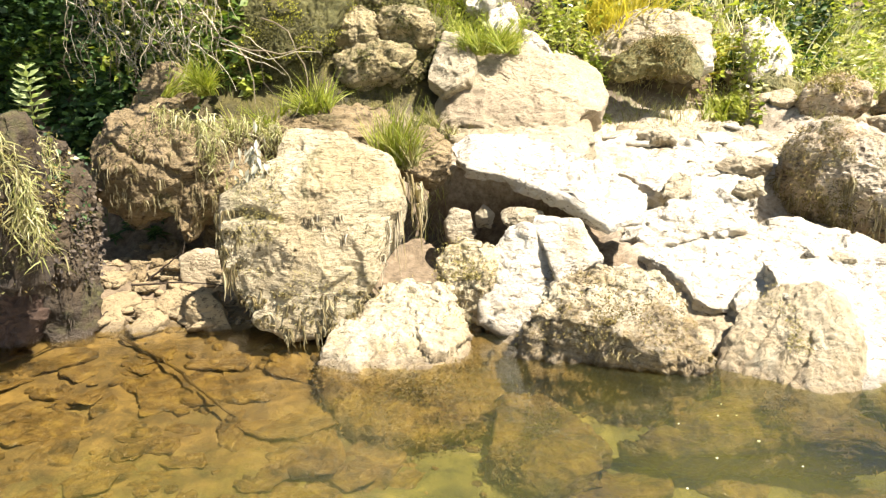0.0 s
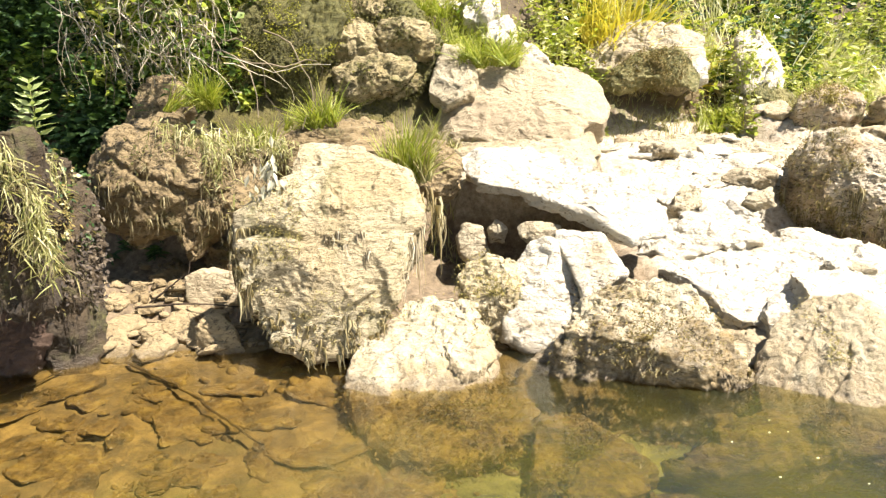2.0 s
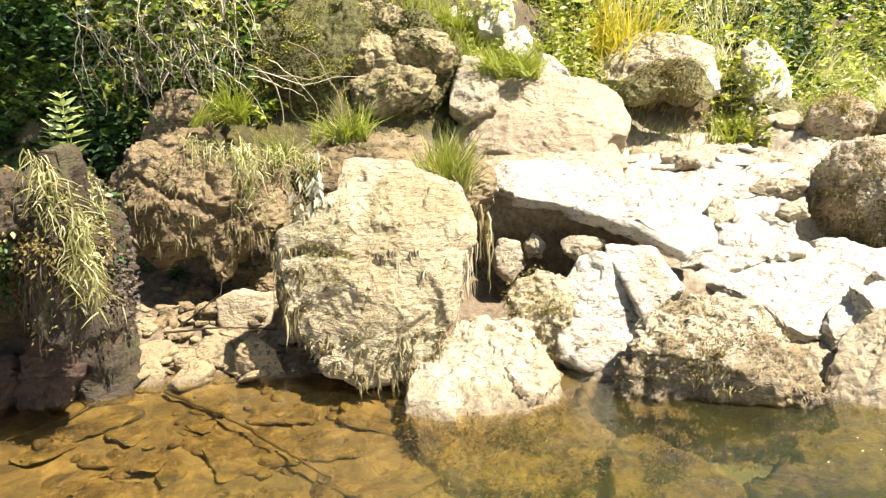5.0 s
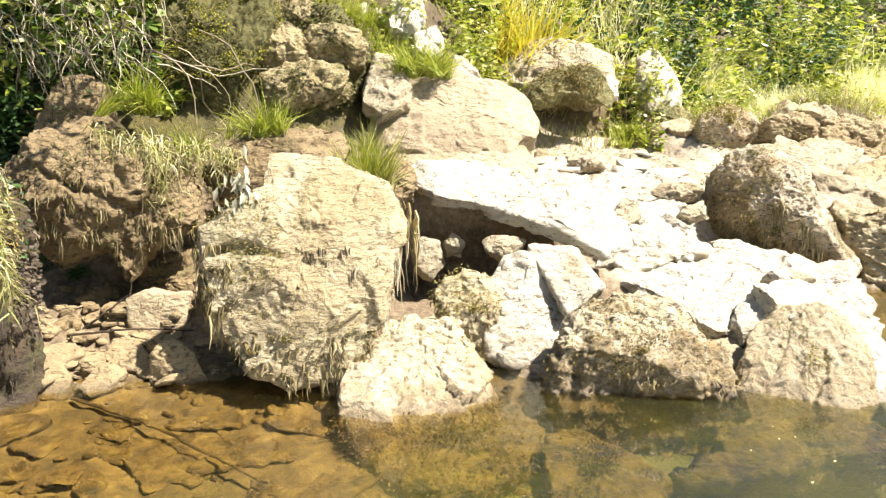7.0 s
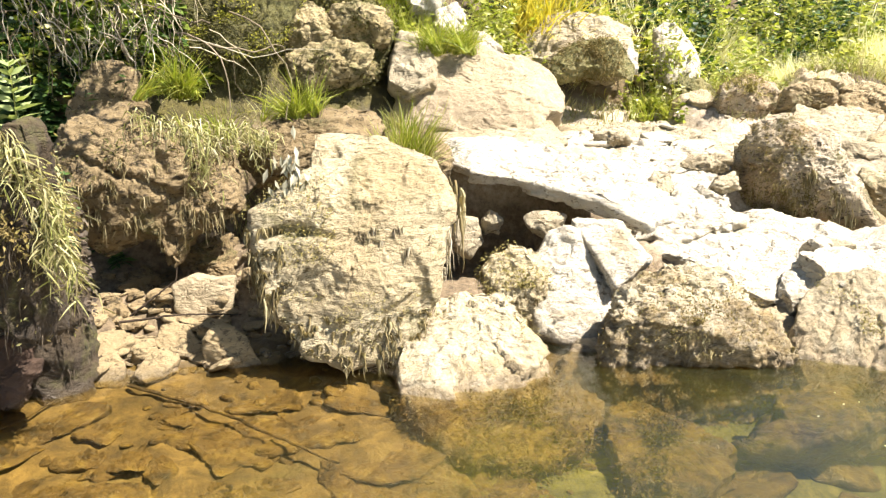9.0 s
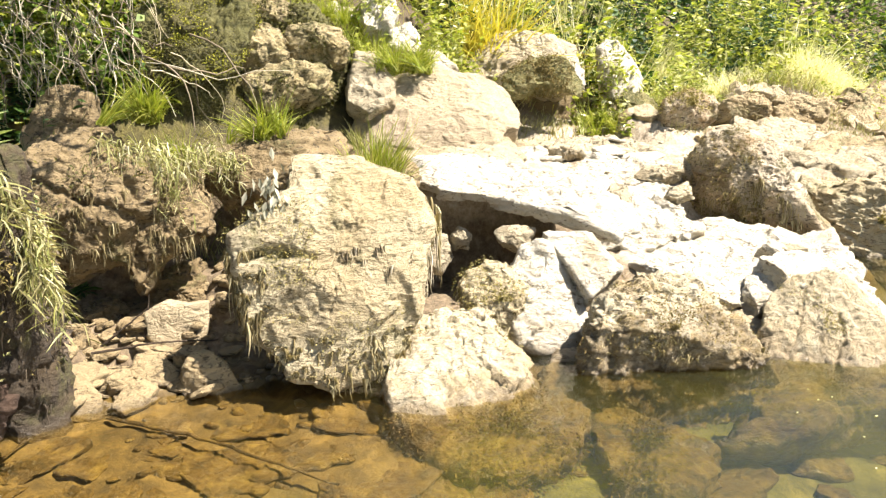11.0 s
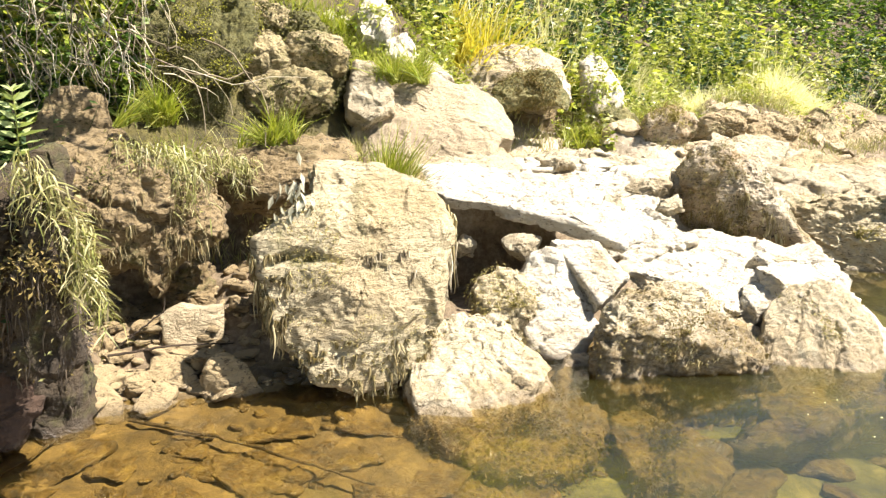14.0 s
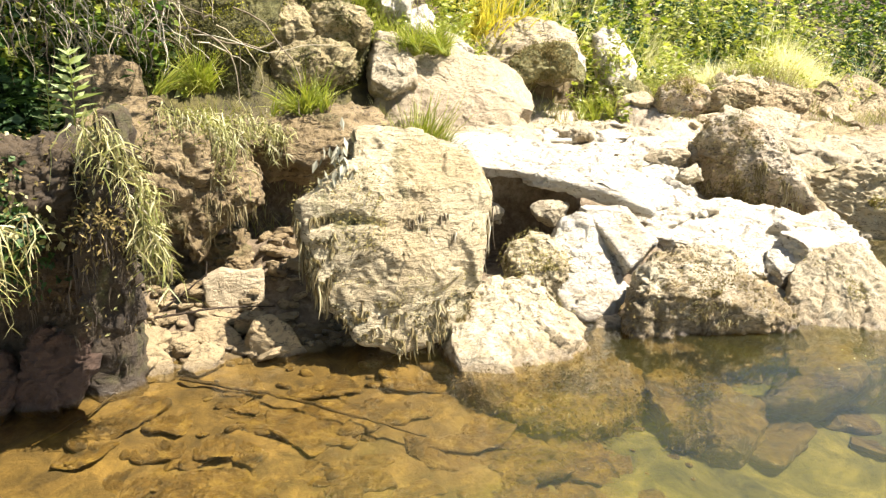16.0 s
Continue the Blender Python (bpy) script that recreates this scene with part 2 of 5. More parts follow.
def facets(q, n, tilt, rng):
    """Broken planes: each cell of a random division is tilted its own way."""
    seeds = q[rng.choice(len(q), n, replace=False)]
    near = ((seeds ** 2).sum(1)[None] - 2 * q @ seeds.T).argmin(1)
    g = rng.normal(size=(n, 3)) * tilt
    cell = np.sqrt(((q - seeds[near]) ** 2).sum(1)).mean()
    return ((q - seeds[near]) * g[near]).sum(1) + (rng.normal(size=n) * tilt * cell * 0.5)[near]


def rock(name, at, yaw, lean, front, outline, back, material, label, category="rock", p=4.0, rough=0.02, cuts=5, layers=0.0, fine=(120, 70), seed=1, group="", chip=0.08, under=0.0, lip=0.0, cant=0.0, tuck=0.0, tuck_way=250, ragged=0.02, parent=None, clefts=()):
    """A stone whose face looks along yaw and leans back; the outline is its rim, front and back how far it swells."""
    rng = np.random.default_rng(seed)
    na, nr = fine
    poly = np.array(outline, float)
    nxt = np.roll(poly, -1, 0)
    th = np.linspace(0, 2 * np.pi, na, endpoint=False)
    d = np.c_[np.cos(th), np.sin(th)]
    e = nxt - poly
    den = d[:, :1] * e[None, :, 1] - d[:, 1:] * e[None, :, 0]
    den = np.where(abs(den) < 1e-9, 1e-9, den)
    r = (poly[None, :, 0] * e[None, :, 1] - poly[None, :, 1] * e[None, :, 0]) / den
    s = (poly[None, :, 0] * d[:, 1:] - poly[None, :, 1] * d[:, :1]) / den
    reach = np.where((s >= -1e-6) & (s <= 1 + 1e-6) & (r > 0), r, 0).max(1)
    reach = 0.25 * np.roll(reach, 1) + 0.5 * reach + 0.25 * np.roll(reach, -1)
    ph = np.linspace(0, np.pi, 400)
    rho = np.sin(ph).clip(0) ** (2 / p)
    w = np.sign(np.cos(ph)) * abs(np.cos(ph)) ** (2 / p)
    w = np.where(w > 0, w * front, w * back)
    # rings are evened out along the profile
    L = np.r_[0, np.cumsum(np.hypot(np.diff(rho * reach.mean()), np.diff(w)))]
    q = np.linspace(0, L[-1], nr)
    rho, w = np.interp(q, L, rho), np.interp(q, L, w)
    loc = np.stack([rho[:, None] * (reach * d[:, 0])[None], rho[:, None] * (reach * d[:, 1])[None], np.repeat(w[:, None], na, 1)], -1).reshape(-1, 3)
    # behind the rim the stone draws in, most towards tuck_way
    toward = np.clip(0.35 + 0.65 * np.cos(np.tile(th, nr) - radians(tuck_way)), 0, 1)
    loc[:, :2] *= 1 - (tuck * toward * np.clip(-loc[:, 2] / back * 2.2, 0, 1))[:, None]
    for _ in range(cuts):
        n = rng.normal(size=3) * (0.5, 0.5, 1)
        n[2] = abs(n[2]) + 0.4
        n /= np.linalg.norm(n)
        h = loc @ n
        lim = h.max() * rng.uniform(0.7, 0.92)
        loc -= np.maximum(h - lim, 0)[:, None] * n * 0.92
    # below the lip the face draws back into an undercut
    loc[:, 2] -= under * np.maximum(lip - loc[:, 1] - cant * loc[:, 0] + 0.05 * lattice(loc * 5 + seed, seed), 0) * np.clip((loc[:, 2] + back) / (front + back) * 1.3, 0, 1)
    R = turn(yaw, lean)
    pos = loc[:, :1] * R[:, 0] + loc[:, 1:2] * R[:, 2] - loc[:, 2:] * R[:, 1] + np.array(at)
    grid = pos.reshape(nr, na, 3)
    du = np.roll(grid, -1, 1) - np.roll(grid, 1, 1)
    dv = np.gradient(grid, axis=0)
    nrm = np.cross(dv, du).reshape(-1, 3)
    nrm /= np.maximum(np.linalg.norm(nrm, axis=1), 1e-9)[:, None]
    if ((pos - np.array(at)) * nrm).sum() < 0:
        nrm = -nrm
    k = 1.0 / max(0.25, reach.mean())
    q = pos + 3.1 * seed
    flat = q * (1, 1, 1 + 1.2 * (layers > 0))
    n1 = min(40, 10 + int(40 * reach.mean()))
    disp = facets(flat + 0.04 * fractal(q * 7, 3, seed)[:, None], n1, chip, rng) + facets(flat + 0.015 * fractal(q * 20, 2, seed + 1)[:, None], min(len(q) // 8, n1 * 9), chip * 1.3, rng)
    disp = np.clip(disp, -2.6 * rough - 0.02, 1.6 * rough + 0.015)
    disp += rough * (0.8 * fractal(q * 1.6 * k, 3, seed) + 0.45 * fractal(q * 8, 3, seed + 5) + 0.22 * fractal(q * 30, 2, seed + 9))
    if layers:
        run = (q @ (R[:, 2] * 0.85 + 0.25 * R[:, 0] - 0.4 * R[:, 1])) * 24 + 1.5 * fractal(q * 2.5, 3, seed + 30)
        step = lattice(np.c_[run, q[:, 0] * 2.3, q[:, 1] * 2.3], seed + 31)
        disp += layers * np.sign(step) * abs(step) ** 0.5
    qz = q * (1, 1, 2.6)
    rag = 1 - 2.2 * abs(lattice(qz * 8 + 0.95 * fractal(q * 6, 3, seed)[:, None], seed + 40)) + 0.6 * (1 - 2.2 * abs(lattice(qz * 19, seed + 41))) + 0.35 * lattice(qz * 44, seed + 42)
    patchy = np.clip(0.75 + 0.7 * lattice(q * 2.4, seed + 43), 0.15, 1.4)
    disp -= 0.55 * ragged * np.maximum(rag, -0.7) * patchy
    # clefts: lines across the face (from, to, width, depth) where it is split or hollow
    for x0, y0, x1, y1, wide, cut in clefts:
        a, b = np.array([x0, y0]), np.array([x1, y1])
        at_line = loc[:, :2] + 0.035 * np.c_[fractal(q * 7, 3, seed + 60), fractal(q * 7, 3, seed + 61)]
        t = np.clip(((at_line - a) @ (b - a)) / ((b - a) @ (b - a)), 0, 1)
        gap = np.hypot(*(at_line - a - t[:, None] * (b - a)).T)
        disp -= cut * np.exp(-(gap / wide) ** 2) * (loc[:, 2] > -0.3 * back)
    pos = pos + nrm * (disp - 0.2 * rough)[:, None]
    grid = pos.reshape(nr, na, 3)
    nrm = np.cross(np.gradient(grid, axis=0), np.roll(grid, -2, 1) - np.roll(grid, 2, 1))
    nrm /= np.maximum(np.linalg.norm(nrm, axis=2), 1e-9)[..., None]
    if ((grid - np.array(at)) * nrm).sum() < 0:
        nrm = -nrm
    idx = np.arange(nr * na).reshape(nr, na)
    a, b = idx[:-1], idx[1:]
    faces = np.stack([a, b, np.roll(b, -1, 1), np.roll(a, -1, 1)], -1).reshape(-1, 4)
    ob = mesh_object(name, pos, faces, material, parent, origin=at)
    RIMS[ob.name] = (grid, nrm, int(np.argmax(rho)), loc.reshape(nr, na, 3))
    if parent is None:
        tagged(ob, label, category, group)
    return ob


def fringe(ob, a0, a1, n, length, seed, name="hanging_moss", label="brown green moss strands", material=None, lean=(-0.45, 0.1), width=0.006, face=0, below=9.0, outer=0.0):
    """Dripping moss strands where a stone's face turns under, between two angles of its outline (degrees, 0 right, 90 up).
    face: short strands that lie on the lower face as well."""
    rng = np.random.default_rng(seed)
    grid, nrm, rim, loc = RIMS[ob.name]
    ang = np.degrees(np.arctan2(loc[..., 1], loc[..., 0])) % 360
    hit = ((ang - a0) % 360) <= (a1 - a0)
    ring = np.arange(grid.shape[0])[:, None] < rim + 4
    edge = np.argwhere(hit & ring & (nrm[..., 2] > lean[0]) & (nrm[..., 2] < lean[1]) & (nrm[..., 1] < 0.25) & (grid[..., 2] > 0.06) & (grid[..., 2] < below) & (np.hypot(loc[..., 0], loc[..., 1]) > outer))
    if len(edge) == 0:
        edge = np.argwhere(hit & ring)
    few = edge[rng.integers(0, len(edge), max(4, n // 3))]
    pick = few[rng.integers(0, len(few), n)]
    root = grid[pick[:, 0], pick[:, 1]] + nrm[pick[:, 0], pick[:, 1]] * 0.004 + np.array([0, 0, 0.012]) + rng.normal(size=(n, 3)) * (0.011, 0.006, 0.006)
    clump = np.clip(0.5 + 1.0 * lattice(root * 9, seed), 0.06, 1.3)
    ln = length * clump * rng.uniform(0.4, 1.15, n)
    pieces = [spikes(root, ln, width * rng.uniform(0.5, 1.5, n), rng)]
    if face:
        low = np.argwhere(hit & ring & (nrm[..., 2] < 0.6) & (nrm[..., 1] < 0.1) & (grid[..., 2] > 0.1) & (grid[..., 2] < below + 0.12))
        pick = low[rng.integers(0, len(low), face)]
        q = grid[pick[:, 0], pick[:, 1]]
        keep = lattice(q * 5, seed + 3) > -0.15
        q, pick = q[keep], pick[keep]
        m = nrm[pick[:, 0], pick[:, 1]]
        w = np.c_[m[:, 0] * 0.5, m[:, 1] * 0.5, -0.8 + 0 * m[:, 2]]
        pieces.append(blades(q - m * 0.004, w, 0.05 * rng.uniform(0.5, 1.6, len(q)), 0.003, 0.1, rng, 3))
    v, f = join(*pieces)
    return tagged(mesh_object(name, v, f, material or FRINGE, ob, origin=root.mean(0)), label, kind="stuff")


def spikes(root, length, width, rng, rows=4):
    """Hanging tapered strands with three sides."""
    n = len(root)
    ang = rng.uniform(0, 2 * np.pi, n)
    out, p = [], root.copy()
    for j in range(rows):
        t = j / (rows - 1)
        wd = width * (1 - t) ** 1.1 * (1 + 0.35 * rng.normal(size=n)).clip(0.4, 1.7) + 0.0006
        out.append(np.stack([p + np.c_[np.cos(ang + b), np.sin(ang + b), 0 * ang] * wd[:, None] for b in (0, 2.09, 4.19)], 1))
        p = p + np.c_[rng.normal(size=n) * 0.008, rng.normal(size=n) * 0.006, -length / (rows - 1)]
    V = np.stack(out, 1).reshape(-1, 3)
    base = np.arange(n)[:, None] * 3 * rows
    F = [base + np.array([3 * j + s, 3 * j + (s + 1) % 3, 3 * j + 3 + (s + 1) % 3, 3 * j + 3 + s]) for j in range(rows - 1) for s in range(3)]
    return V, np.concatenate(F)


def tubes(paths, radius):
    """Thin stems along paths (n, k, 3), four-sided and tapering."""
    n, k, _ = paths.shape
    t = np.gradient(paths, axis=1)
    t /= np.maximum(np.linalg.norm(t, axis=2), 1e-9)[..., None]
    s = np.cross(t, np.array([0.3, 0.9, 0.2]))
    s /= np.maximum(np.linalg.norm(s, axis=2), 1e-9)[..., None]
    u = np.cross(t, s)
    taper = np.linspace(1, 0.45, k)[None, :, None] * np.broadcast_to(radius, n)[:, None, None]
    V = np.stack([paths + (s * c + u * d) * taper for c, d in ((1, 0), (0, 1), (-1, 0), (0, -1))], 2).reshape(-1, 3)
    base = (np.arange(n)[:, None] * k * 4)
    F = [base + np.array([4 * j + c, 4 * j + (c + 1) % 4, 4 * j + 4 + (c + 1) % 4, 4 * j + 4 + c]) for j in range(k - 1) for c in range(4)]
    return V, np.concatenate(F)


def blades(roots, ways, length, width, droop, rng, segments=5, frizz=0.06):
    """Grass blades from roots along ways, bent by their weight. Returns points and faces."""
    n = len(roots)
    length = np.broadcast_to(length, n)
    p, d = roots.copy(), ways / np.linalg.norm(ways, axis=1)[:, None]
    side = np.cross(d, rng.normal(size=(n, 3)))
    side /= np.maximum(np.linalg.norm(side, axis=1), 1e-6)[:, None]
    rows = []
    for i in range(segments + 1):
        wd = width * (1 - (i / segments) ** 1.6) + 0.0004
        rows.append(np.stack([p - side * wd[:, None] if np.ndim(wd) else p - side * wd, p + side * wd[:, None] if np.ndim(wd) else p + side * wd], 1))
        d = d + np.array([0, 0, -1]) * (droop if np.ndim(droop) == 0 else droop[:, None]) + rng.normal(size=(n, 3)) * frizz
        d /= np.linalg.norm(d, axis=1)[:, None]
        p = p + d * (length / segments)[:, None]
    V = np.stack(rows, 1).reshape(n, -1, 3)
    base = np.arange(n)[:, None] * (2 * (segments + 1))
    F = [base + np.array([2 * i, 2 * i + 1, 2 * i + 3, 2 * i + 2]) for i in range(segments)]
    return V.reshape(-1, 3), np.concatenate(F)


def foliage(roots, ways, length, width, rng, fold=0.25):
    """Pointed leaves, folded along the rib: six corners each."""
    n = len(roots)
    d = ways / np.linalg.norm(ways, axis=1)[:, None]
    # blades of leaves turn up to the light
    side = np.cross(d, rng.normal(size=(n, 3)) * 0.55 + np.array([0.3, -0.3, 0.9]))
    side /= np.maximum(np.linalg.norm(side, axis=1), 1e-6)[:, None]
    up = np.cross(side, d)
    l, w = np.broadcast_to(length, n)[:, None], np.broadcast_to(width, n)[:, None]
    mid = roots + d * l * 0.45 - up * w * fold
    tip = roots + d * l - up * l * 0.15
    V = np.stack([roots, mid + side * w * 0.5 + up * w * fold, tip, mid - side * w * 0.5 + up * w * fold, mid], 1).reshape(-1, 3)
    b = np.arange(n)[:, None] * 5
    return V, np.concatenate([b + np.array([0, 1, 2, 4]), b + np.array([0, 4, 2, 3])])


def join(*pieces):
    vs, fs, o = [], [], 0
    for v, f in pieces:
        vs.append(v)
        fs.append(f + o)
        o += len(v)
    return np.concatenate(vs), np.concatenate(fs)


# ---- ground: one sheet, river bed, shore and bank ----
KNOTS = np.array([
    (-6, 5.2, 0.0), (-3, 5.2, 0.0), (-2, 5.3, 0.0), (-1.2, 5.2, 0.0), (-0.4, 5.3, 0.02), (0.5, 5.1, 0.0), (1.5, 4.8, 0.0), (2.3, 4.75, 0.0), (3.2, 5.6, 0.0), (4.3, 6.1, 0.0), (6.5, 7.2, 0.0),
    (-1.9, 6.2, 0.28), (-1.5, 6.5, 0.5), (-0.9, 6.1, 0.45), (0.2, 5.9, 0.1), (-0.3, 6.1, 0.15), (-0.2, 6.5, 0.3), (0.2, 6.35, 0.12), (0.3, 7.15, 0.8), (0.9, 7.15, 0.7), (0.5, 6.5, 0.12), (1.15, 6.25, 0.55), (1.3, 5.9, 0.4), (0.75, 6.2, 0.15), (0.2, 7.5, 1.0), (6.0, 8.4, 0.85), (6.0, 9.3, 1.5), (7.5, 9.4, 0.9), (7.5, 10.3, 1.6), (-0.5, 7.3, 1.05), (1.8, 6.5, 0.45), (1.4, 7.7, 0.95), (2.8, 7.2, 0.7), (2.6, 5.5, 0.15), (2.6, 6.0, 0.24), (3.0, 6.4, 0.34), (3.1, 8.5, 0.86),
    (2.6, 9.2, 1.2), (3.6, 9.0, 1.25), (5.0, 10.0, 1.2), (4.4, 7.3, 0.72), (-1.0, 7.0, 1.15), (-2.0, 6.8, 0.8), (-2.8, 6.8, 0.5), (-3.2, 6.3, 0.35), (-2.8, 6.0, 0.3), (-4.5, 6.0, 0.6)])


def ground_height(x, y):
    x, y = np.atleast_1d(np.asarray(x, float)), np.atleast_1d(np.asarray(y, float))
    shore = np.interp(x, [-8, -3, -2, -1.2, 0.5, 1.5, 2.3, 3.2, 4.3, 6.5, 12], [5.2, 5.2, 5.3, 5.2, 5.0, 4.75, 4.7, 5.6, 6.1, 7.2, 9.5])
    d2 = (x[:, None] - KNOTS[:, 0]) ** 2 + (y[:, None] - KNOTS[:, 1]) ** 2
    w = 1 / (d2 + 0.02) ** 2.2
    land = (w * KNOTS[:, 2]).sum(1) / w.sum(1)
    # the wooded bank rises behind, steeper and nearer upstream
    foot = np.interp(x, [-6, -3, -1.5, 0.5, 2, 4, 6, 12], [6.6, 7.1, 7.3, 7.95, 9.0, 9.7, 10.5, 13])
    rise = np.interp(x, [-6, -2, 1, 4, 12], [1.5, 1.35, 1.1, 0.75, 0.6])
    over = np.maximum(y - foot, 0)
    bank = 1.25 + np.minimum(over * rise, 3.2 + 0.12 * over)
    mix = np.clip((y - foot + 0.5) / 1.0, 0, 1)
    land = land * (1 - mix) + np.maximum(land, bank) * mix
    # the bedrock step at the back of the hollow
    step = np.clip((y - np.interp(x, [0.3, 0.7, 1.0, 1.3], [6.62, 6.5, 6.2, 6.0])) / 0.1, 0, 1) * np.clip((x + 0.1) / 0.2, 0, 1) * np.clip((1.45 - x) / 0.2, 0, 1)
    land = land * (1 - step) + np.maximum(land, np.interp(x, [0.5, 1.3], [0.93, 0.62])) * step
    out = shore - y
    deep = np.interp(x, [-3, -1, 0.3, 1.2, 3], [0.16, 0.2, 0.4, 0.5, 0.6])
    bed = -np.interp(np.maximum(out, 0), [0, 0.4, 1.0, 2.5, 8], [0.0, 0.45, 0.75, 1.3, 3.0]) * deep * 1.25
    t = np.clip(out / 0.25 + 0.5, 0, 1)
    h = land * (1 - t) + bed * t
    q = np.c_[x, y, np.zeros_like(x)]
    return h + (0.045 * fractal(q * 2.1, 4, 3) + 0.03 * fractal(q * 9, 3, 8)) * np.clip(1.2 - 0.6 * t, 0, 1)


def sheet(x0, x1, y0, y1, step):
    nx, ny = int((x1 - x0) / step) + 1, int((y1 - y0) / step) + 1
    # fine near the subject, stretching out to the horizon
    X = np.r_[-400, -120, -50, -25, -14, np.linspace(x0, x1, nx), 16, 28, 55, 130, 400]
    Y = np.r_[-400, -120, -40, -15, -6, -2, np.linspace(y0, y1, ny), 18, 24, 40, 90, 200, 400]
    gx, gy = np.meshgrid(X, Y)
    z = ground_height(gx.ravel(), gy.ravel())
    i = np.arange(gx.size).reshape(gx.shape)
    f = np.stack([i[:-1, :-1], i[:-1, 1:], i[1:, 1:], i[1:, :-1]], -1).reshape(-1, 4)
    return np.c_[gx.ravel(), gy.ravel(), z], f


def ground_material():
    k = Nodes("bank_soil_and_bed")
    g = k.add("ShaderNodeNewGeometry")
    z = k.add("ShaderNodeSeparateXYZ", Vector=g.outputs["Position"]).outputs["Z"]
    a, b, c = k.noise(3.0, 6, 0.65, 0.5), k.noise(16.0, 6, 0.7), k.noise(60.0, 4, 0.7)
    gravel = k.ramp(b, (0.32, (0.176, 0.132, 0.079)), (0.5, (0.352, 0.29, 0.194)), (0.68, (0.458, 0.405, 0.308)))
    earth = k.ramp(a, (0.35, (0.044, 0.032, 0.016)), (0.55, (0.097, 0.07, 0.035)), (0.7, (0.088, 0.097, 0.026)))
    silt = k.ramp(k.noise(5.0, 6, 0.7, 0.6), (0.3, (0.035, 0.023, 0.009)), (0.5, (0.114, 0.075, 0.022)), (0.68, (0.238, 0.158, 0.048)))
    algae = k.ramp(k.noise(2.5, 6, 0.7, 0.6), (0.32, (0.026, 0.031, 0.012)), (0.55, (0.145, 0.134, 0.036)), (0.7, (0.300, 0.260, 0.072)))
    wob = k.math("ADD", z, k.math("MULTIPLY", k.math("SUBTRACT", a, 0.5), 0.25))
    col = k.mix(k.span(wob, -0.36, -0.18, 1.0, 0.0), silt, algae)
    x = k.add("ShaderNodeSeparateXYZ", Vector=g.outputs["Position"]).outputs["X"]
    xw = k.math("ADD", x, k.math("SUBTRACT", a, 0.5))
    side = k.math("MULTIPLY", k.span(xw, -0.7, 0.3), k.span(xw, 4.0, 5.0, 1.0, 0.15))
    brown = k.ramp(b, (0.32, (0.07, 0.05, 0.028)), (0.5, (0.15, 0.11, 0.06)), (0.68, (0.24, 0.18, 0.11)))
    # low hollow floor goes from gravel to brown: its shade put into the colour
    side = k.math("MULTIPLY", side, k.math("MAXIMUM", k.span(wob, 0.55, 0.75), k.span(xw, 1.2, 1.5)))
    col = k.mix(k.span(z, 0.0, 0.06), col, k.mix(side, brown, gravel))
    moss = k.ramp(k.noise(6.0, 6, 0.7, 0.4), (0.32, (0.02, 0.018, 0.006)), (0.5, (0.06, 0.05, 0.013)), (0.68, (0.12, 0.10, 0.022)))
    col = k.mix(k.span(wob, 1.15, 1.4), col, k.mix(k.span(xw, -2.6, -2.1, 0.0, 1.0), earth, k.mix(k.span(xw, -0.3, 0.3), moss, earth)))
    # the darker earth ramp takes over where the herbs grow
    y = k.add("ShaderNodeSeparateXYZ", Vector=g.outputs["Position"]).outputs["Y"]
    yw = k.math("ADD", y, k.math("MULTIPLY", k.math("SUBTRACT", a, 0.5), 1.5))
    col = k.mix(k.span(yw, 10.0, 10.6), col, earth)
    h = k.math("ADD", b, k.math("MULTIPLY", c, 0.4))
    return k.surface(k.add("ShaderNodeBsdfPrincipled", Base_Color=col, Roughness=0.92, Normal=k.bump(h, 0.8, 0.03)))


gv, gf = sheet(-7.0, 10.0, 0.0, 14.0, 0.06)
ground = tagged(mesh_object("ground", gv, gf, ground_material()), "stony river bank and brown river bed with gravel and soil", "ground", kind="structure")


def water_material():
    k = Nodes("clear_river_water")
    rip = k.math("ADD", k.noise(3.0, 3, 0.5, 0.3, (0.6, 1.6, 1)), k.math("MULTIPLY", k.noise(18.0, 3, 0.55, 0.3, (0.7, 1.5, 1)), 0.22))
    nrm = k.bump(rip, 0.3, 0.03)
    fres = k.add("ShaderNodeFresnel", IOR=1.33, Normal=nrm)
    clear = k.add("ShaderNodeBsdfTransparent", Color=(0.92, 0.87, 0.68))
    gloss = k.add("ShaderNodeBsdfGlossy", Color=(1.0, 1.0, 1.0), Roughness=0.04, Normal=nrm)
    murk = k.add("ShaderNodeBsdfDiffuse", Color=k.ramp(k.noise(1.1, 4, 0.6, 0.5), (0.36, (0.03, 0.04, 0.03)), (0.62, (0.115, 0.108, 0.028))))
    g = k.add("ShaderNodeNewGeometry")
    xyz = k.add("ShaderNodeSeparateXYZ", Vector=g.outputs["Position"])
    deep = k.math("SUBTRACT", k.math("MULTIPLY", xyz.outputs["X"], 0.45), k.math("MULTIPLY", xyz.outputs["Y"], 1.0))
    cloud = k.math("ADD", deep, k.math("MULTIPLY", k.math("SUBTRACT", k.noise(1.6, 4, 0.6, 0.4), 0.5), 1.6))
    body = k.add("ShaderNodeMixShader", i0=k.span(cloud, -4.9, -2.9, 0.03, 0.32), i1=clear.outputs[0], i2=murk.outputs[0])
    return k.surface(k.add("ShaderNodeMixShader", i0=fres.outputs[0], i1=body.outputs[0], i2=gloss.outputs[0]))


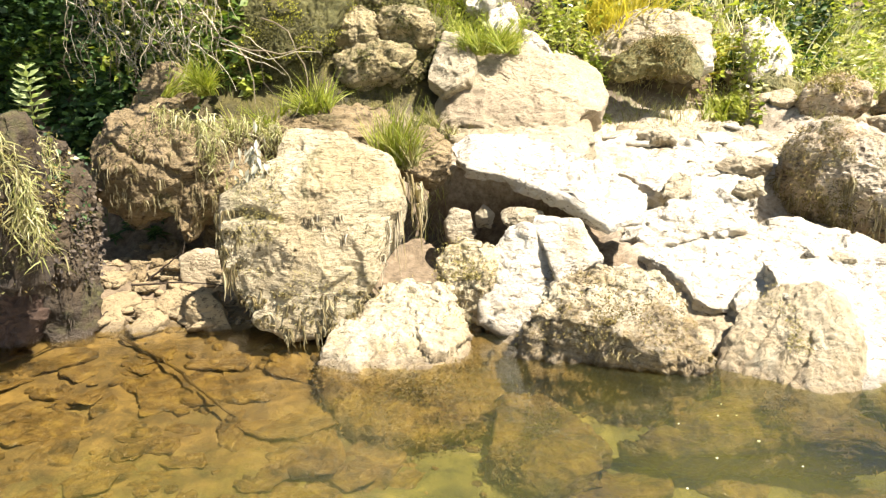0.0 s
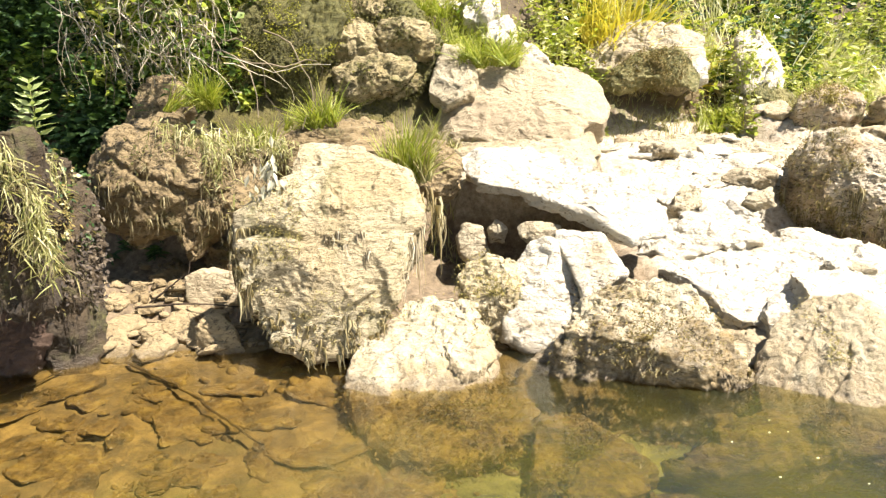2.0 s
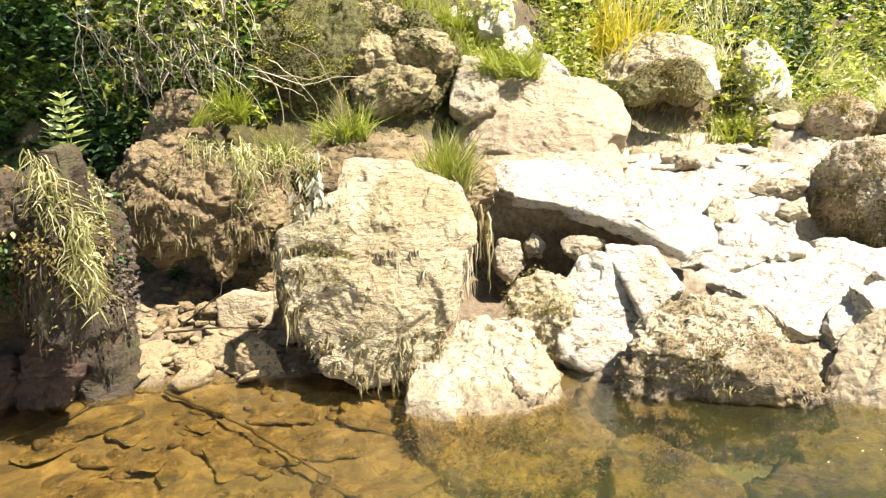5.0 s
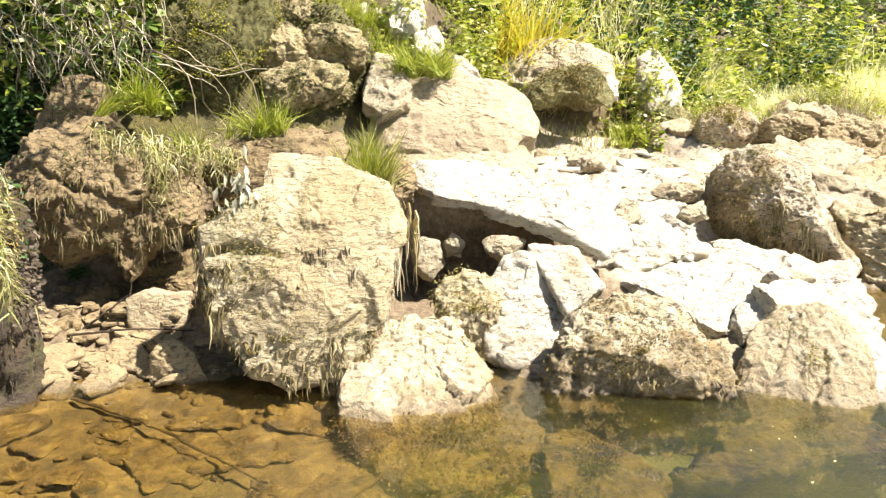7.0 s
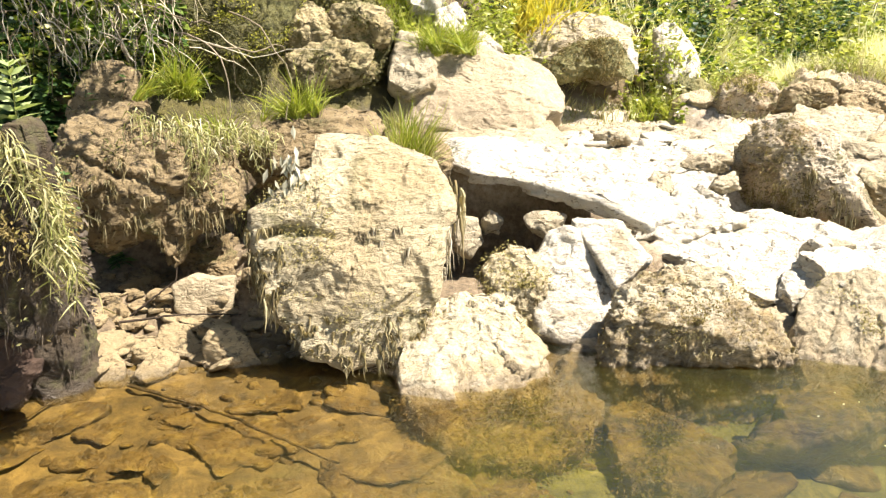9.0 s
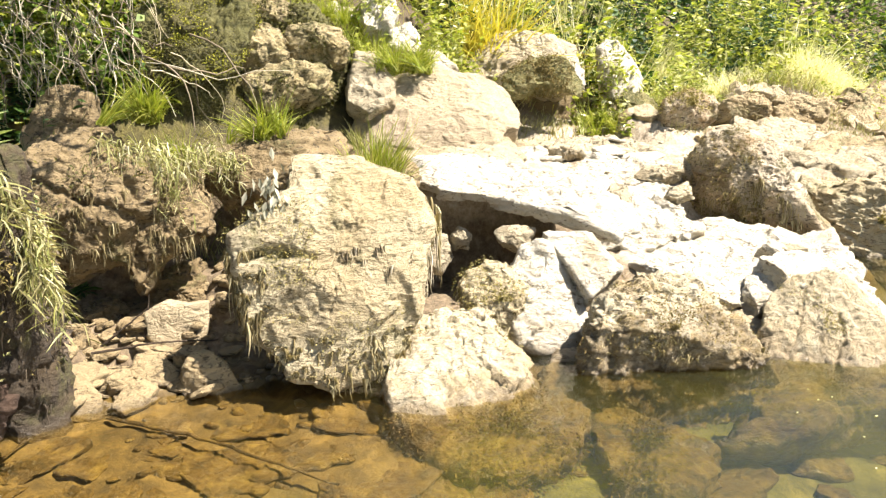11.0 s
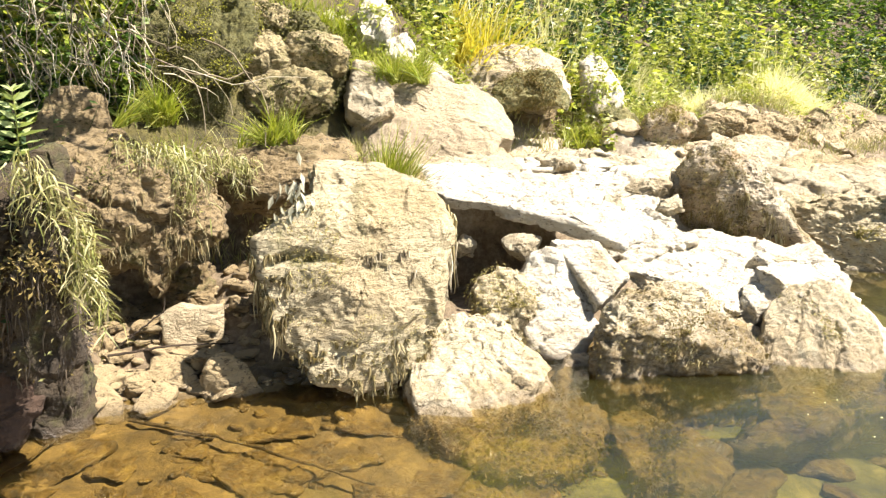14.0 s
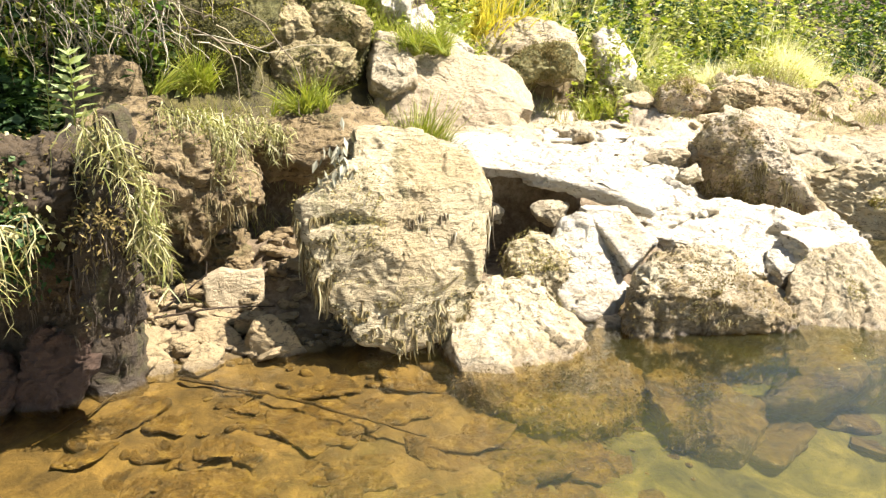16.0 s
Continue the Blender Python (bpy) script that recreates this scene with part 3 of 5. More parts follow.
water = tagged(mesh_object("water", [(-400, -400, 0), (400, -400, 0), (400, 30, 0), (-400, 30, 0)], [[0, 1, 2, 3]], water_material()), "clear shallow amber river water with small ripples", "water", kind="structure")

# ---- rocks ----
big, mid, small = (240, 140), (150, 90), (80, 50)
b1 = rock("boulder", (-0.9, 5.15, 0.73), -8, 22, 0.22, [(-0.24, 0.65), (-0.03, 0.68), (0.24, 0.6), (0.52, 0.46), (0.6, 0.19), (0.56, -0.09), (0.5, -0.31), (0.32, -0.63), (0.15, -0.72), (-0.08, -0.76), (-0.32, -0.67), (-0.48, -0.47), (-0.63, -0.06), (-0.62, 0.18), (-0.31, 0.4), (-0.2, 0.56)], 0.5, CRUST, "large pale crusted boulder overhanging the water with hanging moss", "boulder", 4.0, 0.016, 3, 0.0, (300, 170), 11, chip=0.045, tuck=0.6, tuck_way=235, ragged=0.008, clefts=((-0.54, 0.0, -0.46, 0.03, 0.028, 0.03), (-0.46, 0.03, -0.3, 0.03, 0.028, 0.05), (-0.3, 0.03, -0.16, -0.04, 0.025, 0.035), (-0.29, 0.47, -0.09, 0.52, 0.02, 0.04)))
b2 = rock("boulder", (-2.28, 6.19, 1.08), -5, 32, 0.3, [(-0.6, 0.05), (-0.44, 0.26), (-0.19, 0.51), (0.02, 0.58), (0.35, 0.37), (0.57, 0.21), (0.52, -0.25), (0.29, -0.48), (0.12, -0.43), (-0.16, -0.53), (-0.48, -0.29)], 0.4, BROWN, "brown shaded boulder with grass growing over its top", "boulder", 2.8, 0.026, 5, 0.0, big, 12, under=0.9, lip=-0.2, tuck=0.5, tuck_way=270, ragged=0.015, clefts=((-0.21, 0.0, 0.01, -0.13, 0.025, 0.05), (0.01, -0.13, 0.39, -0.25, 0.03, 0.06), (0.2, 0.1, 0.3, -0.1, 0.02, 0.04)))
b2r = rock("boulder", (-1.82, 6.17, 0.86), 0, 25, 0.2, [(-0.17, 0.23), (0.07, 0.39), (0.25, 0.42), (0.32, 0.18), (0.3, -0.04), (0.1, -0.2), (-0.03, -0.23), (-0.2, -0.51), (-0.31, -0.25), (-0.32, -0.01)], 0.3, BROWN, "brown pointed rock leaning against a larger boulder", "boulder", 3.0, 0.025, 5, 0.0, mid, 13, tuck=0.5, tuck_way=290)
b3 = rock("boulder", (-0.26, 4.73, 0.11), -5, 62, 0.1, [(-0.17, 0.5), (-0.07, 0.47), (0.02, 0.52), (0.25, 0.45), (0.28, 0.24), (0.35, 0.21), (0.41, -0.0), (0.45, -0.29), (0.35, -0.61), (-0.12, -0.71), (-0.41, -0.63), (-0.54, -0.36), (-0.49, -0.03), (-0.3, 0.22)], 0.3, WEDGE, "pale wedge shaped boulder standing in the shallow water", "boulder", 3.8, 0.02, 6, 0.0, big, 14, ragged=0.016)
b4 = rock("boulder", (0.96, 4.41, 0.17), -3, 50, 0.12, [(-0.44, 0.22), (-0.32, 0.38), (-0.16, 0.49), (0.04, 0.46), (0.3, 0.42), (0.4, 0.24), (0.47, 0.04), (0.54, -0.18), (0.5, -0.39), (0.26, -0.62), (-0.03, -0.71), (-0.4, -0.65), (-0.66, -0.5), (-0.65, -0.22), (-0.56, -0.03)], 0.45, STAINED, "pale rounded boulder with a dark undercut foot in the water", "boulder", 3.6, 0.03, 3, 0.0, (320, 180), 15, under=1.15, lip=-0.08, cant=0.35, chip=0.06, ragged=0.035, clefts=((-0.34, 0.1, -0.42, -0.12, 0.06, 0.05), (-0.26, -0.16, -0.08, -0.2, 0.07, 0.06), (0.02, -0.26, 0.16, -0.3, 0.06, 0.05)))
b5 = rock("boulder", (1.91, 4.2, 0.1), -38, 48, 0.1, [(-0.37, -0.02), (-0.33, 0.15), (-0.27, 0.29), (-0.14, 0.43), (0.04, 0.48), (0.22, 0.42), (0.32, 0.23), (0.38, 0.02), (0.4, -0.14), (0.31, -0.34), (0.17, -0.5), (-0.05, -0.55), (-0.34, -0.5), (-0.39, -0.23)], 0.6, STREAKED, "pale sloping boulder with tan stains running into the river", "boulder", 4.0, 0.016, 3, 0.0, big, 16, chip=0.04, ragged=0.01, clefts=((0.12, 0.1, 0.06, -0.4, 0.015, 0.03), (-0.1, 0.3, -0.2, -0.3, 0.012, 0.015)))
rock("bedrock_shelf", (2.31, 4.32, 0.14), 27, 58, 0.06, [(-0.3, -0.5), (0.15, -0.6), (0.42, -0.2), (0.46, 0.3), (0.32, 0.66), (-0.05, 0.7), (-0.25, 0.36), (-0.34, 0.0)], 0.4, WHITE, "sunlit white flank of the sloping boulder at the water", "bedrock", 5.0, 0.02, 3, 0.01, big, 216, chip=0.06, ragged=0.01, group="bedrock shelves")
big_rock = rock("boulder", (0.73, 7.85, 1.42), -6, 38, 0.2, [(-0.82, -0.15), (-0.73, 0.21), (-0.47, 0.46), (-0.22, 0.51), (-0.05, 0.56), (0.1, 0.59), (0.31, 0.47), (0.65, 0.45), (0.8, 0.31), (0.88, 0.05), (0.8, -0.23), (0.66, -0.28), (0.61, -0.53), (0.18, -0.6), (-0.29, -0.55), (-0.6, -0.45), (-0.85, -0.4)], 0.6, BEIGE, "broad smooth beige boulder lying higher on the bank", "boulder", 3.4, 0.026, 2, 0.0, big, 17, chip=0.035, ragged=0.006, clefts=((0.65, -0.34, 0.59, -0.64, 0.035, 0.14), (0.23, -0.45, 0.35, -0.5, 0.02, 0.03), (-0.55, -0.43, -0.4, -0.47, 0.03, 0.04)))
rock("boulder", (0.14, 7.9, 1.79), -6, 35, 0.16, [(-0.29, -0.24), (-0.23, 0.11), (-0.14, 0.29), (0.05, 0.3), (0.17, 0.13), (0.22, -0.11), (0.15, -0.33), (-0.11, -0.41)], 0.4, LIME, "small rounded pale boulder leaning on the broad boulder", "boulder", 2.8, 0.022, 3, 0.0, mid, 217, chip=0.04, ragged=0.006)
rock("bedrock_shelf", (0.65, 7.39, 1.05), -8, 72, 0.08, [(-0.88, 0.28), (-0.49, 0.53), (0.07, 0.61), (0.69, 0.33), (0.73, -0.07), (0.61, -0.53), (0.13, -0.72), (-0.27, -0.39), (-0.6, -0.03)], 0.4, LIME, "smooth pale bedrock slope below the broad boulder", "bedrock", 5.0, 0.014, 3, fine=mid, seed=117, ragged=0.004, group="bedrock shelves")
rr = rock("boulder", (3.4, 6.5, 0.64), -30, 24, 0.3, [(-0.64, 0.09), (-0.59, 0.35), (-0.47, 0.54), (-0.24, 0.63), (0.03, 0.61), (0.23, 0.46), (0.33, 0.2), (0.44, -0.09), (0.56, -0.36), (0.63, -0.51), (0.34, -0.55), (0.08, -0.49), (-0.18, -0.44), (-0.43, -0.33), (-0.57, -0.13)], 0.5, DOME, "brown mossy topped boulder with a shaded side on the ledge", "boulder", 2.6, 0.03, 3, 0.0, big, 18, under=1.1, lip=-0.4, cant=0.95, tuck=0.2, tuck_way=260, ragged=0.018)
fr = rock("boulder", (4.46, 6.0, 0.28), -55, 30, 0.1, [(-0.79, 0.48), (-0.56, 0.46), (-0.14, 0.44), (0.3, 0.47), (0.9, 0.5), (1.6, 0.3), (1.7, -0.5), (1.2, -0.75), (0.53, -0.75), (0.2, -0.72), (-0.1, -0.62), (-0.3, -0.4), (-0.43, -0.12), (-0.62, 0.17)], 0.7, CRUST, "brown streaked bedrock block at the edge of the water", "boulder", 5.0, 0.03, 4, 0.012, big, 19, chip=0.07, ragged=0.03)
rock("bedrock_shelf", (5.45, 6.95, 0.66), -35, 74, 0.06, [(-0.85, 0.3), (-0.36, 0.6), (0.09, 0.5), (0.61, 0.6), (1.3, 0.4), (1.5, -0.5), (0.9, -0.6), (0.42, -0.5), (-0.08, -0.42), (-0.53, -0.34), (-0.85, -0.2)], 0.4, LIME, "pale flat top of the bedrock block", "bedrock", 5.0, 0.025, 4, 0.012, mid, 119, chip=0.08, ragged=0.012, group="bedrock shelves")
for sd, spec in enumerate([((5.99, 8.7, 1.11), -25, 12, 0.15, [(-0.38, -0.07), (-0.3, 0.24), (0.01, 0.34), (0.34, 0.24), (0.41, -0.05), (0.18, -0.13), (0.07, -0.28), (-0.27, -0.28)]), ((7.15, 9.0, 1.16), -25, 12, 0.15, [(-0.29, -0.22), (-0.24, 0.14), (0.05, 0.3), (0.27, 0.16), (0.24, -0.15), (0.03, -0.29)]), ((8.19, 8.9, 0.98), -25, 12, 0.15, [(-0.38, -0.29), (-0.29, 0.09), (-0.03, 0.29), (0.34, 0.23), (0.4, -0.34), (0.03, -0.42)]), ((5.12, 8.6, 1.22), -25, 15, 0.15, [(-0.44, -0.1), (-0.35, 0.16), (-0.06, 0.26), (0.26, 0.18), (0.25, -0.1), (-0.03, -0.2)])]):
    rock("rock", *spec, 0.35, TUFA, "brown undercut rock in the step of the earth bank", "rock", 3.6, 0.025, 5, fine=mid, seed=130 + sd, under=0.9, lip=-0.05, tuck=0.5, tuck_way=260, group="earth bank step")
rock("ledge_rock", (-1.01, 6.5, 1.24), -5, 50, 0.12, [(-0.55, -0.07), (-0.48, 0.08), (-0.24, 0.18), (-0.03, 0.27), (0.49, 0.28), (0.59, 0.12), (0.52, -0.09), (0.22, -0.2), (-0.14, -0.31), (-0.38, -0.25)], 0.35, BROWN, "flat brown ledge rock behind the large boulder", "rock", 3.6, 0.02, 5, 0.004, mid, 20)
stack_back = rock("rock", (-0.55, 8.22, 2.12), -8, 22, 0.12, [(-0.62, -0.2), (-0.5, 0.3), (-0.1, 0.48), (0.35, 0.36), (0.55, 0.05), (0.5, -0.4), (0.1, -0.6), (-0.4, -0.5)], 0.5, MOSSBANK, "dark mossy rock wall behind the stacked rocks", "rock", 4.0, 0.04, 4, fine=mid, seed=223, ragged=0.02)
stacked = []
for spec, what, sd in ((((-0.84, 8.0, 2.1), -8, 18, 0.16, [(-0.24, -0.1), (-0.24, 0.1), (-0.16, 0.22), (0.03, 0.27), (0.19, 0.2), (0.2, -0.01), (0.16, -0.16), (0.0, -0.23), (-0.15, -0.21)]), "upright olive stained rock in a stack against the bank", 21),
                       (((-0.35, 8.02, 2.13), -8, 20, 0.18, [(-0.32, 0.06), (-0.25, 0.2), (0.0, 0.21), (0.22, 0.11), (0.31, -0.02), (0.27, -0.19), (0.08, -0.23), (-0.17, -0.17), (-0.28, -0.08)]), "mossy rounded rock with a sunlit end in a stack", 22),
                       (((-0.72, 7.88, 1.78), -8, 14, 0.2, [(-0.37, -0.04), (-0.32, 0.11), (-0.13, 0.17), (0.06, 0.23), (0.3, 0.17), (0.49, 0.1), (0.43, -0.02), (0.3, -0.13), (0.1, -0.22), (-0.09, -0.25), (-0.27, -0.18)]), "broad undercut rock at the foot of the mossy stack", 23),
                       (((-0.36, 7.98, 1.68), -8, 10, 0.1, [(-0.2, -0.03), (-0.12, 0.05), (0.07, 0.08), (0.19, 0.1), (0.15, -0.02), (0.04, -0.11), (-0.13, -0.14)]), "dark wedged stone under the mossy stack", 221),
                       (((-0.77, 8.3, 2.49), -8, 40, 0.08, [(-0.36, -0.09), (-0.29, 0.11), (-0.04, 0.19), (0.22, 0.12), (0.34, -0.09), (0.15, -0.16), (-0.13, -0.16)]), "flat tan rock on top of the mossy stack", 222)):
    stacked.append(rock("rock", *spec, 0.35, STACK, what, "rock", 3.4, 0.03, 5, fine=(130, 80), seed=sd, under=0.5, lip=-0.08, chip=0.09, ragged=0.02, group="stacked mossy rocks"))
rock("rock", (2.37, 9.28, 1.92), -12, 45, 0.25, [(-0.77, -0.18), (-0.65, 0.15), (-0.26, 0.47), (0.22, 0.41), (0.61, 0.29), (0.73, -0.18), (0.44, -0.43), (0.08, -0.18), (-0.39, -0.34)], 0.4, LIME, "sunlit white rock above a mossy overhang", "rock", 3.6, 0.025, 6, 0.006, fine=mid, seed=24, ragged=0.010)
mm = rock("rock", (2.32, 8.72, 1.74), -12, 35, 0.2, [(-0.51, -0.25), (-0.46, 0.04), (-0.22, 0.21), (0.09, 0.28), (0.39, 0.15), (0.5, -0.11), (0.46, -0.26), (0.2, -0.18), (-0.09, -0.2), (-0.32, -0.28)], 0.12, MOSSY, "dark rock covered with a cushion of dry moss", "rock", 3.0, 0.03, 5, fine=mid, seed=25, tuck=0.5, tuck_way=270)
rock("rock", (2.54, 9.51, 1.39), -12, 10, 0.05, [(-0.62, -0.28), (-0.6, 0.22), (-0.01, 0.34), (0.59, 0.2), (0.63, -0.2), (0.0, -0.29)], 0.3, BROWN, "dark recessed rock under the moss cushion", "rock", 4.0, 0.02, 4, fine=small, seed=225)
rock("rock", (2.88, 8.97, 1.74), -12, 30, 0.12, [(-0.14, -0.08), (-0.1, 0.11), (0.01, 0.19), (0.12, 0.07), (0.12, -0.12), (-0.02, -0.17)], 0.2, WHITE, "small white rock beside the moss cushion", "rock", 3.4, 0.015, 4, fine=small, seed=226, ragged=0.006)
for spec, sd in ((((-0.14, 8.8, 2.22), -10, 35, 0.12, [(-0.14, -0.12), (-0.12, 0.14), (-0.02, 0.22), (0.12, 0.09), (0.15, -0.13), (0.01, -0.21)]), 227), (((0.09, 9.03, 2.46), -10, 35, 0.12, [(-0.23, -0.09), (-0.17, 0.14), (0.03, 0.26), (0.2, 0.1), (0.19, -0.16), (-0.03, -0.24)]), 228)):
    rock("rock", *spec, 0.25, WHITE, "sunlit white rock among the grasses", "rock", 3.2, 0.02, 5, fine=small, seed=sd, ragged=0.008, group="white bank rocks")
pointed = rock("rock", (3.72, 9.33, 1.76), -12, 35, 0.15, [(-0.22, 0.42), (-0.03, 0.57), (0.2, 0.38), (0.31, -0.08), (0.2, -0.57), (-0.18, -0.6), (-0.27, -0.12)], 0.2, WHITE, "pointed white stone among the bank plants", "rock", 3.4, 0.02, 5, fine=small, seed=26, ragged=0.008)
white_steps = []
for sd, (at, rim) in enumerate([((0.44, 8.7, 2.54), [(-0.18, -0.3), (-0.17, 0.1), (-0.05, 0.39), (0.17, 0.32), (0.21, -0.1), (0.05, -0.35)]), ((0.64, 8.4, 2.18), [(-0.16, -0.14), (-0.12, 0.15), (0.06, 0.23), (0.16, -0.03), (0.09, -0.24)]), ((0.92, 8.15, 1.9), [(-0.18, -0.17), (-0.11, 0.21), (0.08, 0.12), (0.19, -0.14), (0.07, -0.23)])]):
    white_steps.append(rock("rock", at, -10, 42, 0.1, rim, 0.35, WHITE, "sunlit white rock half overgrown with grasses", "rock", 3.4, 0.025, 5, fine=small, seed=240 + sd, chip=0.1, ragged=0.012, group="overgrown white rocks"))
rock("rock", (3.76, 9.04, 1.3), -12, 20, 0.2, [(-0.32, 0.14), (-0.07, 0.3), (0.2, 0.21), (0.34, 0.03), (0.24, -0.18), (-0.07, -0.31), (-0.31, -0.18)], 0.25, MOSSY, "small moss covered rock at the foot of the bank", "rock", 3.0, 0.025, 5, fine=small, seed=27)
outcrop = rock("mossy_outcrop", (-1.64, 7.72, 2.0), -8, 30, 0.15, [(-0.75, 0.1), (-0.7, 0.55), (-0.45, 0.9), (0.04, 1.1), (0.55, 1.0), (0.66, 0.35), (0.6, -0.05), (0.45, -0.3), (0.3, -0.62), (0.03, -0.75), (-0.29, -0.7), (-0.55, -0.4)], 0.6, MOSSBANK, "olive moss covered outcrop overhanging a dark gap", "rock", 3.2, 0.05, 5, fine=big, seed=128, under=1.0, lip=-0.12, tuck=0.4, tuck_way=270, chip=0.09, ragged=0.02)
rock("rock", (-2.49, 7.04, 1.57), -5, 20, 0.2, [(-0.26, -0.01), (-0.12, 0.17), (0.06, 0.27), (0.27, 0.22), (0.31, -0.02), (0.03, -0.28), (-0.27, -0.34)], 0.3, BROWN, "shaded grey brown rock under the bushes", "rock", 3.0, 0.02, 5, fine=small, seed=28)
slab = rock("slab", (0.69, 6.12, 0.9), -12, 73, 0.05, [(-0.79, 0.62), (-0.7, 0.8), (-0.42, 0.8), (0.09, 0.55), (0.53, 0.14), (0.84, -0.41), (0.79, -0.71), (0.56, -0.87), (0.36, -0.6), (0.1, -0.4), (-0.16, -0.18), (-0.53, 0.03), (-0.66, 0.22)], 0.05, WHITE, "long thin sunlit stone slab leaning over a dark hollow", "slab", 9.0, 0.012, 2, 0.012, big, 29, chip=0.06, ragged=0.02)
rock("rock", (-0.21, 6.41, 1.06), -5, 40, 0.12, [(-0.32, 0.09), (-0.23, 0.22), (0.12, 0.21), (0.27, 0.08), (0.25, -0.16), (0.08, -0.28), (-0.16, -0.17)], 0.3, BROWN, "brown rock under the tall grass that carries the slab", "rock", 3.4, 0.02, 5, fine=mid, seed=36)
rock("rock", (0.79, 5.2, 0.54), -12, 42, 0.08, [(-0.22, 0.25), (-0.08, 0.24), (0.09, 0.2), (0.2, 0.0), (0.26, -0.13), (0.13, -0.25), (-0.02, -0.35), (-0.13, -0.08), (-0.23, 0.11)], 0.2, WHITE, "smooth white stone propped under the slab", "rock", 6.0, 0.009, 3, fine=mid, seed=30, chip=0.05, ragged=0.003)
rock("rock", (0.48, 5.16, 0.27), -10, 30, 0.14, [(-0.07, 0.43), (0.06, 0.39), (0.18, 0.21), (0.26, 0.03), (0.29, -0.18), (0.12, -0.36), (-0.1, -0.39), (-0.26, -0.29), (-0.29, -0.07), (-0.19, 0.23)], 0.3, WHITE, "tall white stone standing in front of the hollow", "rock", 6.0, 0.012, 4, fine=mid, seed=31, chip=0.05, ragged=0.005)
mossy = rock("rock", (0.17, 5.2, 0.31), -10, 22, 0.12, [(-0.27, 0.13), (-0.16, 0.23), (0.01, 0.27), (0.17, 0.21), (0.24, 0.09), (0.21, -0.19), (0.1, -0.33), (-0.1, -0.31), (-0.21, -0.1)], 0.3, CRUST, "tan mossy rock in front of the hollow", "rock", 3.2, 0.025, 5, fine=mid, seed=32)
slab2 = rock("slab", (1.76, 5.3, 0.34), -8, 82, 0.03, [(-0.5, 0.39), (-0.3, 0.67), (0.04, 0.78), (0.39, 0.83), (0.62, 0.61), (0.65, 0.29), (0.54, -0.14), (0.36, -0.41), (0.12, -0.63), (-0.06, -0.68), (-0.16, -0.58), (-0.18, -0.34), (-0.27, -0.05), (-0.44, 0.17)], 0.09, WHITE, "broad sunlit white slab with a ragged lower edge", "slab", 8.0, 0.016, 3, 0.016, big, 33, chip=0.07, ragged=0.02)
rock("rock", (1.44, 4.72, 0.12), -10, 68, 0.06, [(-0.32, 0.1), (-0.2, 0.28), (0.1, 0.3), (0.36, 0.12), (0.34, -0.16), (0.12, -0.34), (-0.14, -0.3), (-0.3, -0.12)], 0.3, LIME, "pale rock bridging the gap under the broad slab", "rock", 4.0, 0.02, 4, fine=mid, seed=233, ragged=0.012)
rock("rock", (0.41, 4.72, -0.12), -10, 60, 0.1, [(-0.18, 0.06), (-0.01, 0.24), (0.18, 0.21), (0.15, -0.08), (0.02, -0.24), (-0.16, -0.19)], 0.15, LIME, "wet flat stone half under the water", "rock", 3.2, 0.015, 5, fine=small, seed=34)
rock("stone", (-1.84, 5.78, 0.29), -5, 10, 0.06, [(-0.18, 0.1), (-0.05, 0.15), (0.09, 0.12), (0.22, 0.13), (0.19, -0.12), (0.04, -0.14), (-0.12, -0.16), (-0.18, -0.06)], 0.2, TAN, "squared beige stone block on the shore rubble", "stone", 10.0, 0.005, 2, fine=(100, 60), seed=35, chip=0.03, ragged=0.006)
for i, (spec, what) in enumerate([
        (((-1.71, 5.28, 0.06), 5, 35, 0.1, [(-0.14, 0.06), (-0.08, 0.15), (0.02, 0.18), (0.13, 0.07), (0.21, -0.16), (0.0, -0.19), (-0.14, -0.12)]), "wet rounded stone at the edge of the shallows"), (((-2.43, 5.56, 0.09), 0, 65, 0.05, [(-0.15, -0.02), (-0.1, 0.07), (0.09, 0.12), (0.19, -0.01), (0.06, -0.09), (-0.1, -0.08)]), "flat pale shore stone"), (((-2.39, 5.83, 0.16), 0, 65, 0.05, [(-0.16, -0.05), (-0.13, 0.09), (0.11, 0.1), (0.16, -0.03), (0.0, -0.11)]), "flat pale shore stone"), (((-2.41, 5.29, -0.0), 0, 55, 0.06, [(-0.15, 0.0), (-0.1, 0.11), (0.07, 0.12), (0.14, 0.01), (0.11, -0.13), (-0.07, -0.12)]), "low wet stone at the edge of the shallows"),
        (((-2.11, 5.25, 0.02), 0, 55, 0.05, [(-0.13, -0.04), (-0.06, 0.06), (0.06, 0.13), (0.14, 0.06), (0.06, -0.08), (-0.06, -0.13)]), "flat pale shore stone"), (((-1.99, 5.52, 0.06), 0, 50, 0.06, [(-0.15, -0.0), (-0.11, 0.16), (0.05, 0.12), (0.13, -0.03), (0.12, -0.14), (-0.04, -0.1)]), "flat pale shore stone"), (((-2.19, 5.46, 0.07), 10, 55, 0.05, [(-0.09, -0.01), (-0.02, 0.06), (0.06, 0.06), (0.07, -0.03), (-0.03, -0.08)]), "flat pale shore stone"), (((-1.77, 5.51, 0.17), 0, 65, 0.03, [(-0.12, -0.02), (-0.03, 0.07), (0.11, 0.01), (0.03, -0.06)]), "flat pale shore stone")]):
    rock("stone", *spec, 0.10, SHORE, what, "stone", 9.0, 0.007, 4, fine=(72, 44), ragged=0.004, chip=0.05, seed=40 + i, group="shore stones")
